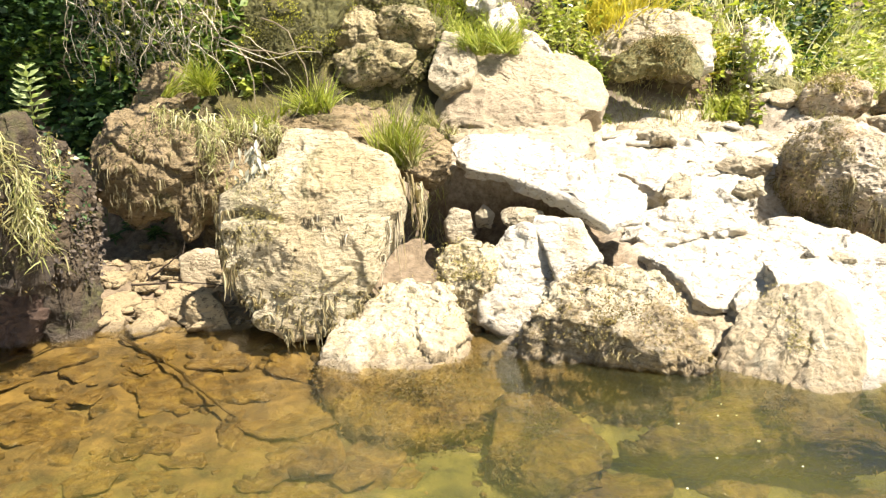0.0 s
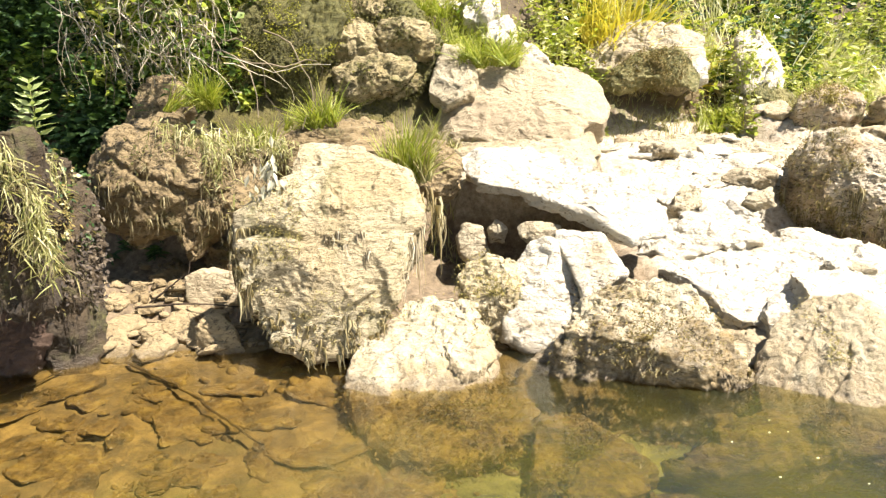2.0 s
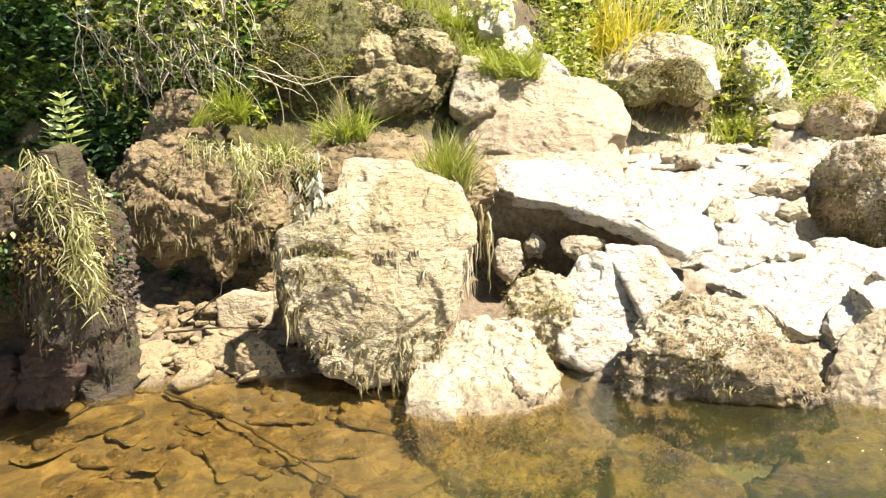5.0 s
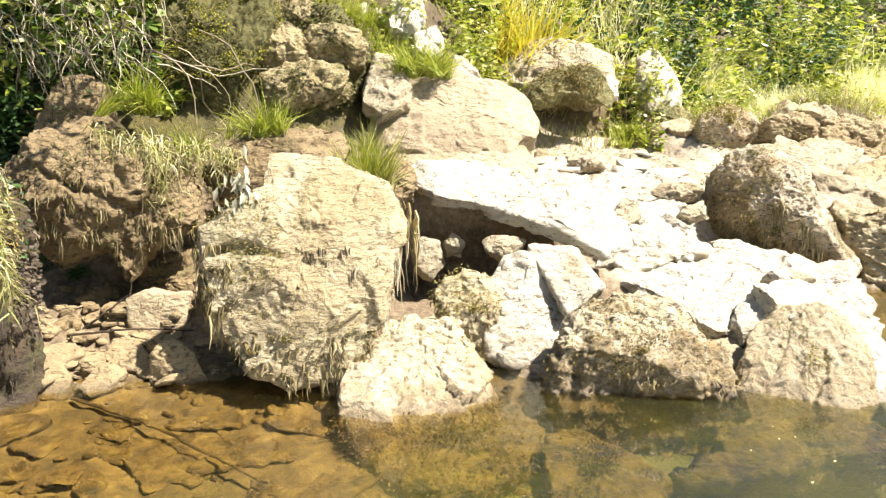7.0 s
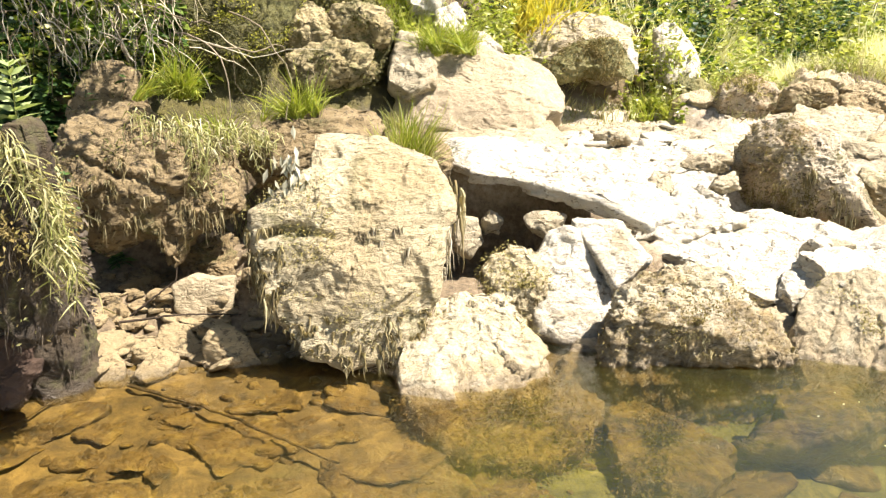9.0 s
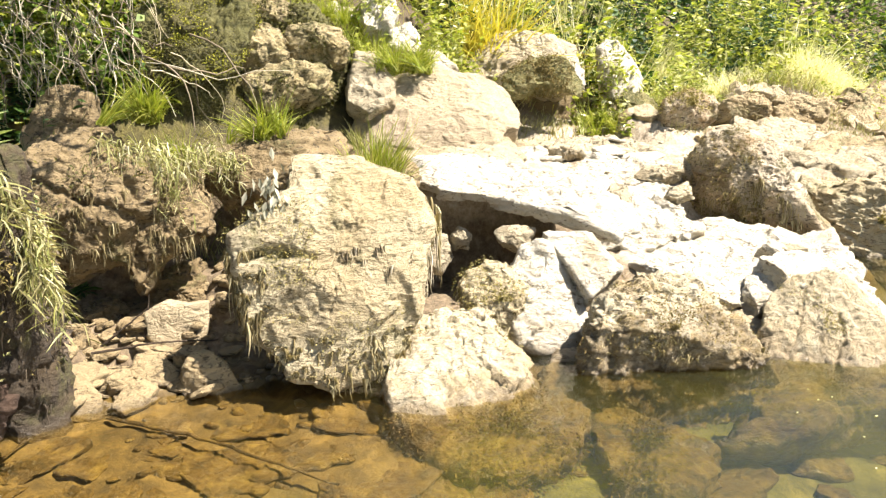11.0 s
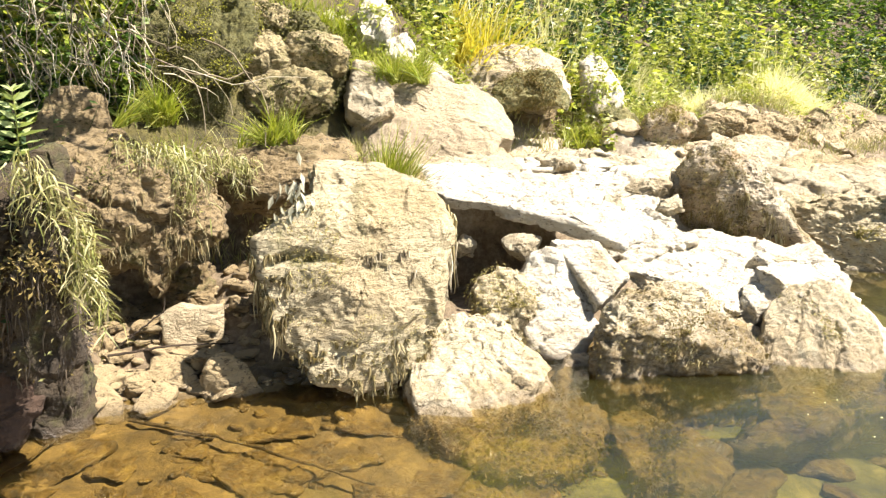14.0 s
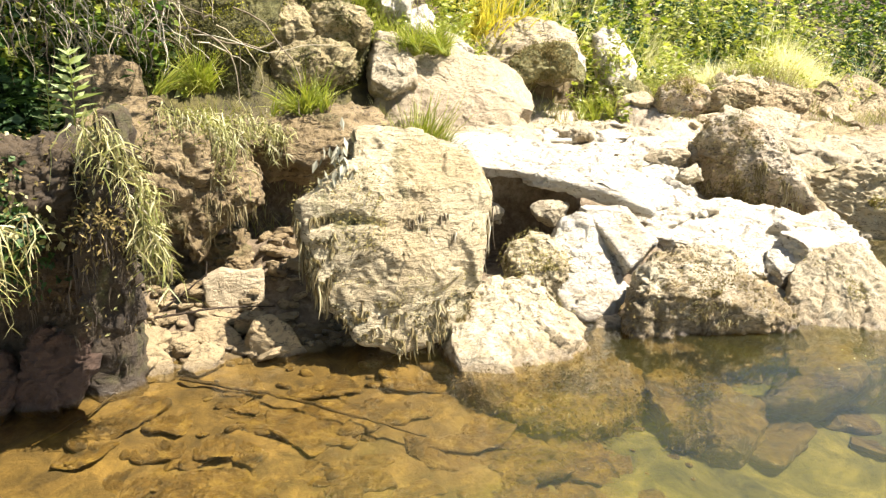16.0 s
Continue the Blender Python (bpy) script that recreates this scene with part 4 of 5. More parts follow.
for i, (spec, what) in enumerate([(((0.09, 6.2, 0.46), 0, 10, 0.1, [(-0.12, 0.06), (-0.04, 0.16), (0.1, 0.14), (0.13, -0.06), (0.02, -0.19), (-0.09, -0.11)]), "shaded round stone in the hollow under the slab"), (((0.3, 6.18, 0.55), 0, 10, 0.08, [(-0.08, 0.03), (-0.01, 0.11), (0.09, 0.02), (0.05, -0.08), (-0.06, -0.08)]), "shaded round stone in the hollow under the slab"), (((0.54, 5.71, 0.62), 0, 20, 0.08, [(-0.16, 0.07), (-0.03, 0.1), (0.17, 0.05), (0.14, -0.05), (0.01, -0.13), (-0.12, -0.04)]), "grey stone wedged under the slab"), (((1.76, 4.7, 0.09), 0, 30, 0.04, [(-0.06, 0.02), (0.04, 0.07), (0.07, 0.01), (0.01, -0.05), (-0.05, -0.04)]), "small white stone under the slab edge")]):
    rock("stone", *spec, 0.10, LIME, what, "stone", 2.6, 0.010, 4, fine=(72, 44), ragged=0.006, seed=50 + i)
for i, spec in enumerate([((1.93, 6.54, 0.68), -10, 40, 0.08, [(-0.11, 0.03), (0.01, 0.18), (0.12, 0.12), (0.14, -0.05), (-0.02, -0.15), (-0.14, -0.12)]), ((2.48, 6.42, 0.69), -10, 45, 0.06, [(-0.14, -0.04), (-0.08, 0.08), (0.13, 0.12), (0.12, -0.05), (-0.04, -0.1)]), ((2.63, 6.91, 0.84), -10, 70, 0.04, [(-0.28, -0.02), (-0.07, 0.13), (0.25, 0.12), (0.2, -0.09), (-0.1, -0.14)]), ((2.08, 7.68, 1.05), -10, 65, 0.05, [(-0.24, -0.03), (-0.03, 0.16), (0.18, 0.08), (0.17, -0.11), (-0.09, -0.11)])]):
    rock("stone", *spec, 0.10, LIME, "tan stone lying on the pale gravel slope", "stone", 3.4, 0.015, 5, fine=small, seed=60 + i, group="slope stones")
for i, (spec, m, what) in enumerate([(((2.26, 7.35, 0.82), -8, 77, 0.05, [(-1.07, 0.08), (-0.68, 0.65), (-0.0, 0.71), (0.66, 0.52), (1.08, 0.33), (0.74, -0.36), (0.14, -0.44), (-0.26, -1.04), (-0.6, -0.45)]), WHITE, "broad pale layered bedrock shelf"), (((2.36, 6.31, 0.54), -8, 74, 0.05, [(-0.63, -0.25), (-0.41, 0.22), (-0.06, 0.73), (0.38, 0.8), (0.16, 0.22), (0.04, -0.19), (0.02, -0.5), (-0.1, -0.5), (-0.39, -0.36)]), WHITE, "pale layered bedrock shelf below the tan stones"), (((2.65, 8.15, 0.94), -8, 79, 0.05, [(-1.0, -0.3), (-0.74, 0.65), (0.1, 0.63), (0.77, 0.31), (0.94, -0.27), (0.33, -0.54), (-0.41, -0.49)]), LIME, "pale gravelly bedrock shelf under the mossy rocks"),
                                     (((5.08, 7.81, 0.92), 5, 74, 0.06, [(-0.49, 0.81), (0.11, 1.15), (0.54, 0.85), (0.64, -0.02), (0.73, -0.7), (-0.24, -1.17), (-0.76, -0.83), (-0.53, -0.09)]), LIME, "pale bedrock shelf behind the mossy boulder"), (((2.66, 5.57, 0.27), -8, 80, 0.05, [(-0.2, 0.92), (-0.08, 0.86), (0.14, 0.72), (0.42, 0.5), (0.8, 0.25), (0.5, -0.33), (-0.09, -0.57), (-0.44, -0.5), (-0.6, -0.2), (-0.55, 0.3)]), WHITE, "low sunlit bedrock sheet in front of the mossy boulder"), (((2.71, 5.09, 0.24), -15, 70, 0.06, [(-0.32, 0.43), (-0.07, 0.33), (0.33, 0.28), (0.42, -0.08), (0.21, -0.44), (-0.1, -0.38), (-0.27, -0.22), (-0.2, 0.09)]), WHITE, "sunlit bedrock shelf above the water"), (((1.73, 5.84, 0.49), -10, 66, 0.06, [(-0.43, -0.14), (-0.24, 0.19), (0.02, 0.38), (0.22, 0.14), (0.49, -0.02), (0.13, -0.16), (-0.19, -0.39)]), WHITE, "small sunlit layered shelf beside the slab")]):
    rock("bedrock_shelf", *spec, 0.25, m, what, "bedrock", 6.0, 0.02, 4, 0.014, big, 80 + i, group="bedrock shelves", chip=0.09, ragged=0.009)
for i, (spec, what) in enumerate([(((6.22, 7.59, 0.71), 15, 50, 0.12, [(-1.36, 0.27), (-0.53, 0.33), (0.01, 0.13), (0.94, 0.15), (1.94, -0.06), (1.13, -0.5), (-0.72, -0.18), (-1.41, -0.14)]), "long tan bedrock ledge above the water"), (((6.58, 9.03, 1.16), 5, 35, 0.15, [(-0.42, 0.28), (0.33, 0.4), (0.76, 0.15), (0.31, -0.35), (-0.37, -0.36), (-0.61, -0.12)]), "brown crumbling rock in the earth bank"), (((8.09, 9.26, 1.13), 5, 35, 0.15, [(-0.71, 0.23), (0.2, 0.45), (0.85, 0.23), (0.33, -0.46), (-0.67, -0.45)]), "brown crumbling rock in the earth bank"), (((5.46, 8.96, 1.24), -5, 40, 0.12, [(-0.36, 0.12), (0.16, 0.3), (0.41, 0.07), (0.21, -0.28), (-0.42, -0.21)]), "tan crumbling rock in the earth bank"), (((5.91, 8.63, 1.08), 0, 35, 0.14, [(-0.46, 0.16), (0.11, 0.34), (0.58, 0.1), (0.26, -0.34), (-0.48, -0.27)]), "tan crumbling rock in the earth bank"), (((7.04, 8.76, 0.93), 5, 30, 0.14, [(-0.46, 0.17), (0.3, 0.39), (0.54, 0.08), (0.17, -0.34), (-0.55, -0.3)]), "brown crumbling rock in the earth bank"), (((7.98, 8.74, 0.85), 5, 30, 0.14, [(-0.74, 0.11), (0.1, 0.37), (0.89, 0.16), (0.53, -0.37), (-0.78, -0.27)]), "brown crumbling rock in the earth bank")]):
    rock("rock", *spec, 0.4, TUFA, what, "rock", 3.6, 0.03, 6, fine=mid, seed=90 + i)
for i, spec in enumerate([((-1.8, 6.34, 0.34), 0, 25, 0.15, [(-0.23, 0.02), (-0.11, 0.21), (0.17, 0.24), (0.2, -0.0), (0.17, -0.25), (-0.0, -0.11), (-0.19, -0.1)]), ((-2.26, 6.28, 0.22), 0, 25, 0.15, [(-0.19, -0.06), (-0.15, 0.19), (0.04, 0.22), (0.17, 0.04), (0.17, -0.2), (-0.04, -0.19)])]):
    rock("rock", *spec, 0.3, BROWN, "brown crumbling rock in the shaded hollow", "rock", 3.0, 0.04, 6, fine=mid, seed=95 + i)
moss_lump = rock("rock", (4.09, 8.45, 1.34), -8, 35, 0.16, [(-0.34, -0.04), (-0.22, 0.17), (-0.0, 0.3), (0.26, 0.25), (0.41, 0.11), (0.4, -0.11), (0.17, -0.25), (-0.15, -0.33), (-0.34, -0.27)], 0.4, DOME, "tan rock capped with golden dry moss in the earth bank", "rock", 3.0, 0.03, 5, fine=mid, seed=98, under=0.6, ragged=0.015)
rock("stone", (1.88, 4.72, 0.26), -10, 76, 0.05, [(-0.06, 0.09), (0.02, 0.19), (0.15, 0.22), (0.21, 0.15), (0.13, -0.01), (0.02, -0.14), (-0.12, -0.19), (-0.13, -0.1)], 0.2, WHITE, "pale broken stone wedged beside the broad slab", "stone", 4.5, 0.014, 5, 0.008, fine=small, seed=234, chip=0.09, ragged=0.012)
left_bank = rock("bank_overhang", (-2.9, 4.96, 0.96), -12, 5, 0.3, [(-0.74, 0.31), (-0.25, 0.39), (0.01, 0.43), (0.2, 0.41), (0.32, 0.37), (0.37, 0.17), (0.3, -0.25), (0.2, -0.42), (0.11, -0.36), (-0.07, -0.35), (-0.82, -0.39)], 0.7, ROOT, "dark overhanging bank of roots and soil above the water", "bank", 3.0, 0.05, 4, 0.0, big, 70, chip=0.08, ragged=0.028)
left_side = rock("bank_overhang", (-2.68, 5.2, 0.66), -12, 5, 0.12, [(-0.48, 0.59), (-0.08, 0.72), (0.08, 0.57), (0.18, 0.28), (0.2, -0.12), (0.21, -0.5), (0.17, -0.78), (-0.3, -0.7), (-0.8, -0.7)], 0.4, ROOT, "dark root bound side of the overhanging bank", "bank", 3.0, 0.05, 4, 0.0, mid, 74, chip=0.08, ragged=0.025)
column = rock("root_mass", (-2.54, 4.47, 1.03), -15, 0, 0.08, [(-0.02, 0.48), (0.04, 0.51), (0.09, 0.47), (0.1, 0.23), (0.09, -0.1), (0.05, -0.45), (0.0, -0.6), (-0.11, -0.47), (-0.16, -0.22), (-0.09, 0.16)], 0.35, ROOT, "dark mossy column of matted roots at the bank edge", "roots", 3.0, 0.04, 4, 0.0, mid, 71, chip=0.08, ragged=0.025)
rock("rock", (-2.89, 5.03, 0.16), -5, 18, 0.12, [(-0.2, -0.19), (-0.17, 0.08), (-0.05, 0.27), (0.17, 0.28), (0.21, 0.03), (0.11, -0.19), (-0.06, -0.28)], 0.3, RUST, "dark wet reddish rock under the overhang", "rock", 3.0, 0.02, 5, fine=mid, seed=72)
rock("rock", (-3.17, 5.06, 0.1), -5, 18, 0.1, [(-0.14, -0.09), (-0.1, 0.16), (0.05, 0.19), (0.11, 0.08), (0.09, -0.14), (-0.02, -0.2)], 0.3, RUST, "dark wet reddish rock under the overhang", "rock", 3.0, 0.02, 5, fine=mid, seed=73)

# moss that hangs under the stones
fringe(b1, 215, 335, 420, 0.15, 201, below=0.34, width=0.009, outer=0.3)
fringe(b1, 150, 215, 420, 0.2, 202, label="brown green moss strands on the shaded edge", lean=(-0.6, 0.0), below=0.85, width=0.008, outer=0.42)
fringe(b1, 330, 375, 60, 0.3, 203, name="root_fringe", label="pale dry roots beside the boulder", material=STEM, lean=(-1, 1))
fringe(b2, 190, 350, 320, 0.16, 204, face=20)
fringe(b2r, 190, 340, 200, 0.18, 205, face=20)
fringe(rr, 170, 340, 700, 0.18, 206, face=500, width=0.007)
fringe(mm, 180, 360, 200, 0.05, 207, material=HAYMOSS)
fringe(mossy, 150, 350, 160, 0.1, 208, face=500)
fringe(b4, 180, 340, 200, 0.06, 211)
fringe(left_bank, 170, 360, 260, 0.16, 209, name="root_fringe", label="dark dangling roots", material=ROOTLET, width=0.004)
fringe(left_side, 180, 360, 160, 0.16, 213, name="root_fringe", label="dark dangling roots", material=ROOTLET, lean=(-1, 0.4), width=0.004)
fringe(column, 180, 360, 160, 0.16, 210, name="root_fringe", label="dark dangling roots", material=ROOTLET, lean=(-1, 0.4), width=0.004)


def root_curtain(edge, n, length, material, label, seed):
    """Pale dead roots and drips that hang side by side from a broken edge."""
    rng = np.random.default_rng(seed)
    t = np.sort(rng.uniform(0, 1, n))
    p0, p1 = np.array(edge)
    root = p0 + (p1 - p0) * t[:, None] + rng.normal(size=(n, 3)) * (0.012, 0.03, 0.05)
    ln = length * rng.uniform(0.25, 1.15, n) * np.clip(0.8 + 0.6 * lattice(root * 14, seed), 0.3, 1.3)
    v, f = spikes(root, ln, 0.011 * rng.uniform(0.4, 1.5, n), rng, 7)
    return tagged(mesh_object("root_curtain", v, f, material, origin=p0), label, "roots", kind="stuff")


root_curtain(((-0.37, 5.2, 0.86), (-0.3, 5.3, 1.0)), 14, 0.5, FRINGE, "pale hanging roots in the gap beside the large boulder", 61)
root_curtain(((-0.27, 5.3, 1.02), (-0.15, 5.36, 0.85)), 18, 0.45, FRINGE, "pale hanging roots in the gap beside the large boulder", 62)


# ---- plants ----
def tuft(at, n, length, spread, droop, material, label, seed, width=0.0045, name="grass_tuft"):
    """A tussock of several clumps, each with a lean of its own."""
    rng = np.random.default_rng(seed)
    k = 9
    centre = np.c_[rng.normal(size=k) * spread, rng.normal(size=k) * spread * 0.6, rng.uniform(-0.03, 0.02, k)]
    tip = np.c_[rng.normal(size=k) * 0.35, rng.normal(size=k) * 0.3 - 0.1, np.zeros(k)]
    tall = rng.uniform(0.6, 1.15, k)
    c = rng.integers(0, k, n)
    roots = centre[c] + rng.normal(size=(n, 3)) * (0.022, 0.022, 0.006) + np.array(at)
    ways = tip[c] + np.c_[rng.normal(size=n) * 0.28, rng.normal(size=n) * 0.28, np.ones(n)]
    v, f = blades(roots, ways, length * tall[c] * rng.uniform(0.4, 1.15, n), width * rng.uniform(0.6, 1.3, n)[:, None][:, 0], droop * rng.uniform(0.1, 2.2, n), rng, 6, 0.07)
    return tagged(mesh_object(name, v, f, material, origin=at), label, "grass", kind="stuff")


def hanging(p0, p1, n, length, out, material, label, seed, width=0.004, name="hanging_grass", curl=0.16):
    """Long blades that grow along an edge and fall over it."""
    rng = np.random.default_rng(seed)
    t = rng.uniform(0, 1, n)
    roots = np.array(p0) + t[:, None] * (np.array(p1) - np.array(p0)) + rng.normal(size=(n, 3)) * 0.03
    ways = np.array(out) + rng.normal(size=(n, 3)) * 0.3
    v, f = blades(roots, ways, length * rng.uniform(0.3, 1.1, n), width, 0.55 * rng.uniform(0.6, 1.6, n), rng, 9, curl)
    # short side leaves make the sheaf frizzy
    pick = rng.choice(len(v), int(n * 4.5))
    w = np.c_[rng.normal(size=len(pick)) * 0.8, rng.normal(size=len(pick)) * 0.8, rng.uniform(-1.0, 0.2, len(pick))]
    v2, f2 = blades(v[pick], w, 0.09 * rng.uniform(0.5, 1.4, len(pick)), width * 0.9, 0.2, rng, 3)
    v, f = join((v, f), (v2, f2))
    return tagged(mesh_object(name, v, f, material, origin=p0), label, "grass", kind="stuff")


tuft((-1.96, 6.3, 1.58), 420, 0.34, 0.15, 0.12, GRASS, "bright green grass tuft on top of the brown boulder", 1)
tuft((-1.74, 7.4, float(ground_height(-1.74, 7.4)[0])), 350, 0.34, 0.22, 0.14, GRASS, "yellow green grass behind the brown boulder", 9)
tuft((0.15, 8.3, float(ground_height(0.15, 8.3)[0])), 500, 0.46, 0.2, 0.12, GRASS, "bright yellow green grass among the white rocks", 10)
tuft((0.75, 8.2, float(ground_height(0.75, 8.2)[0])), 600, 0.52, 0.16, 0.12, GRASS, "bright yellow green grass below the white rock", 11)
tuft((1.15, 8.25, float(ground_height(1.15, 8.25)[0])), 420, 0.5, 0.12, 0.10, GRASS, "bright grass behind the beige boulder", 12)
tuft((-0.35, 8.6, float(ground_height(-0.35, 8.6)[0])), 320, 0.40, 0.22, 0.12, GRASS, "bright grass on top of the mossy stack", 13)
tuft((3.25, 8.85, float(ground_height(3.25, 8.85)[0])), 240, 0.45, 0.12, 0.10, GRASS, "yellow grass between the moss cushion and the white stone", 14)
tuft((4.3, 9.1, float(ground_height(4.3, 9.1)[0])), 260, 0.40, 0.2, 0.12, STRAW, "dry yellow grass at the edge of the rubble", 15)
tuft((0.42, 7.85, 1.86), 560, 0.42, 0.16, 0.12, GRASS, "bright yellow green grass in front of the white rock", 16)
tuft((-1.1, 6.58, 1.38), 300, 0.40, 0.09, 0.10, GRASS, "bright green grass tuft growing behind the ledge", 2)
tuft((-0.36, 6.02, 1.04), 340, 0.5, 0.055, 0.04, GRASS, "tall pale green grass tuft between the boulders", 3)
tuft((-0.2, 7.72, float(ground_height(-0.2, 7.72)[0])), 420, 0.34, 0.16, 0.14, STRAW, "dry straw coloured grass between the stacked rocks and the boulder", 19)
tuft((0.0, 7.6, float(ground_height(0.0, 7.6)[0])), 260, 0.26, 0.16, 0.14, STRAW, "short dry grass below the small rounded boulder", 20)
tuft((-0.38, 6.0, 1.0), 220, 0.52, 0.07, 0.05, STRAW, "pale dry grass in the tall tuft between the boulders", 18)
hanging((-2.2, 6.05, 1.52), (-1.7, 6.0, 1.25), 90, 0.38, (0.1, -0.4, 0.2), STRAW, "dry straw coloured grass hanging over the brown boulder", 4)
hanging((-1.9, 6.1, 1.4), (-1.3, 6.4, 1.3), 120, 0.24, (0.1, -0.4, 0.3), STRAW, "dry yellow grass along the ledge", 6)
hanging((-2.55, 4.42, 1.5), (-2.38, 4.42, 1.12), 110, 0.28, (0.08, -0.1, -0.15), STRAW, "long pale grass hanging down from the overhanging bank", 5, 0.004, curl=0.3)
hanging((-2.42, 4.42, 1.15), (-2.34, 4.42, 0.85), 80, 0.26, (0.06, -0.1, -0.3), STRAW, "long pale grass hanging down along the root column", 17, 0.004, curl=0.3)
hanging((-2.62, 4.6, 1.45), (-2.5, 5.0, 1.3), 90, 0.36, (0.1, -0.2, -0.1), STRAW, "long pale grass hanging beside the overhanging bank", 7, 0.0035, curl=0.28)
hanging((-3.4, 4.45, 1.1), (-2.85, 4.4, 1.05), 90, 0.4, (0.0, -0.3, 0.1), STRAW, "pale grass hanging from the overhanging bank", 8, 0.0035)


def leafy_stem(at, height, n, leaf, label, seed):
    """An upright stem with whorls of long narrow leaves."""
    rng = np.random.default_rng(seed)
    root = new("leafy_plant", None)
    root.location = at
    z = np.linspace(0, height, 8)
    path = np.stack([0.02 * np.sin(z * 5) + at[0], 0.015 * np.cos(z * 6) + at[1], z + at[2]], 1)[None]
    v, f = tubes(path, 0.005)
    mesh_object("stem", v, f, HERB, root, origin=at)
    h = np.repeat(np.linspace(0.25, 1.0, n), 6) * height
    a = np.tile(np.arange(6) * 1.047, n) + np.repeat(np.arange(n) * 0.5, 6)
    base = np.c_[np.interp(h, z, path[0, :, 0]), np.interp(h, z, path[0, :, 1]), h + at[2]]
    way = np.c_[np.cos(a), np.sin(a), 0.35 + 0.5 * (h / height) ** 3]
    for b, w, k in zip(base, way, h / height):
        v, f = foliage(b[None], w[None], leaf * (1.15 - 0.55 * k ** 3) * rng.uniform(0.8, 1.1), leaf * 0.26, rng, 0.12)
        mesh_object("leaf", v, f, PALELEAF, root, origin=b, smooth=False)
    return tagged(root, label, "plant")


leafy_stem((-2.66, 5.13, 1.36), 0.42, 8, 0.125, "upright plant with whorls of narrow pale green leaves", 1)
leafy_stem((-2.78, 5.2, 1.34), 0.3, 6, 0.08, "short upright plant with narrow pale green leaves", 2)


def rosette(at, n, leaf, label, seed):
    rng = np.random.default_rng(seed)
    root = new("drooping_plant", None)
    root.location = at
    for i in range(n):
        a = rng.uniform(0, 6.28)
        b = np.array(at) + (rng.normal(size=3) * (0.05, 0.02, 0.10))
        v, f = foliage(b[None], np.array([[0.45 * math.cos(a), 0.35 * math.sin(a) - 0.3, -0.9]]), leaf * rng.uniform(0.7, 1.2), leaf * 0.38, rng, 0.2)
        mesh_object("leaf", v, f, SILVER, root, origin=b, smooth=False)
    return tagged(root, label, "plant")


rosette((-1.26, 5.15, 1.13), 56, 0.085, "small plant with drooping silvery white leaves", 3)


def creeper(ob, n, leaf, material, label, seed, name="creeper", low=0.3, high=9.0, patch=0.0, width=0.7, until=9.0):
    """Small leaves that cling in patches to the near side of a rock or bank."""
    rng = np.random.default_rng(seed)
    grid, nrm, rim, loc = RIMS[ob.name]
    ok = np.argwhere((nrm[..., 1] < 0.3) & (grid[..., 2] > low) & (grid[..., 2] < high) & (grid[..., 0] < until))
    pick = ok[rng.integers(0, len(ok), n)]
    q, m = grid[pick[:, 0], pick[:, 1]], nrm[pick[:, 0], pick[:, 1]]
    keep = lattice(q * 4, seed) > patch
    q, m = q[keep] + m[keep] * rng.uniform(0.0, 0.05, keep.sum())[:, None], m[keep]
    way = m * 0.7 + rng.normal(size=q.shape) * 0.5 + np.array([0, 0, -0.4])
    s = leaf * rng.uniform(0.5, 1.3, len(q))
    v, f = foliage(q, way, s, s * width, rng)
    return tagged(mesh_object(name, v, f, material, ob, smooth=False, origin=q.mean(0)), label, kind="stuff")


creeper(left_bank, 1800, 0.03, HAYMOSS, "brown moss and dead leaves on the overhanging bank", 431, name="moss", width=0.5)
creeper(left_bank, 1700, 0.042, IVY, "small dark leaves on the overhanging bank", 401)
creeper(left_bank, 700, 0.04, STRAW, "small dry leaves on the overhanging bank", 402, low=0.8, patch=0.1)
creeper(left_side, 1600, 0.035, ROOTLET, "matted rootlets and dead leaves on the side of the bank", 403)
creeper(column, 900, 0.03, HAYMOSS, "brown moss on the matted roots", 430, name="moss", width=0.4, patch=-0.1)
creeper(column, 500, 0.03, STRAW, "dry scraps among the matted roots", 404, width=0.4)
creeper(outcrop, 16000, 0.016, MOSSLEAF, "olive moss carpet on the outcrop", 405, name="moss", patch=-0.4)
# upper moss again in brighter leaves, dappled sunlight put into their colour
creeper(outcrop, 12000, 0.018, GREENMOSS, "yellow green moss cushions on the outcrop, brightened for dappled sun", 415, name="moss", patch=0.02, low=1.85)
for ob, sd in zip(stacked, range(421, 426)):
    creeper(ob, 900, 0.022, MOSSLEAF, "olive moss in the joints of the stacked rocks", sd, name="moss", patch=0.05, low=1.0)
creeper(stack_back, 4000, 0.03, MOSSLEAF, "olive moss on the rock wall behind the stack", 427, name="moss", patch=-0.2)
for ob, sd in zip(white_steps, (428, 429, 434)):
    creeper(ob, 260, 0.07, HERB, "yellow green herb growing over the white rock", sd, name="herb", patch=0.05, width=0.4)
creeper(pointed, 500, 0.08, HERB, "herb climbing over the pointed white stone", 432, name="herb", patch=0.1, width=0.45)
creeper(mm, 4200, 0.034, HAYMOSS, "dry moss cushion on the dark rock", 406, name="moss", patch=-0.4, width=0.25)
creeper(mm, 160, 0.05, STRAW, "dry grass in the moss cushion", 407, name="moss", patch=-0.2, width=0.15)
creeper(rr, 5200, 0.028, HAYMOSS, "brown moss on the boulder", 408, name="moss", patch=-0.1, width=0.3, until=3.3)
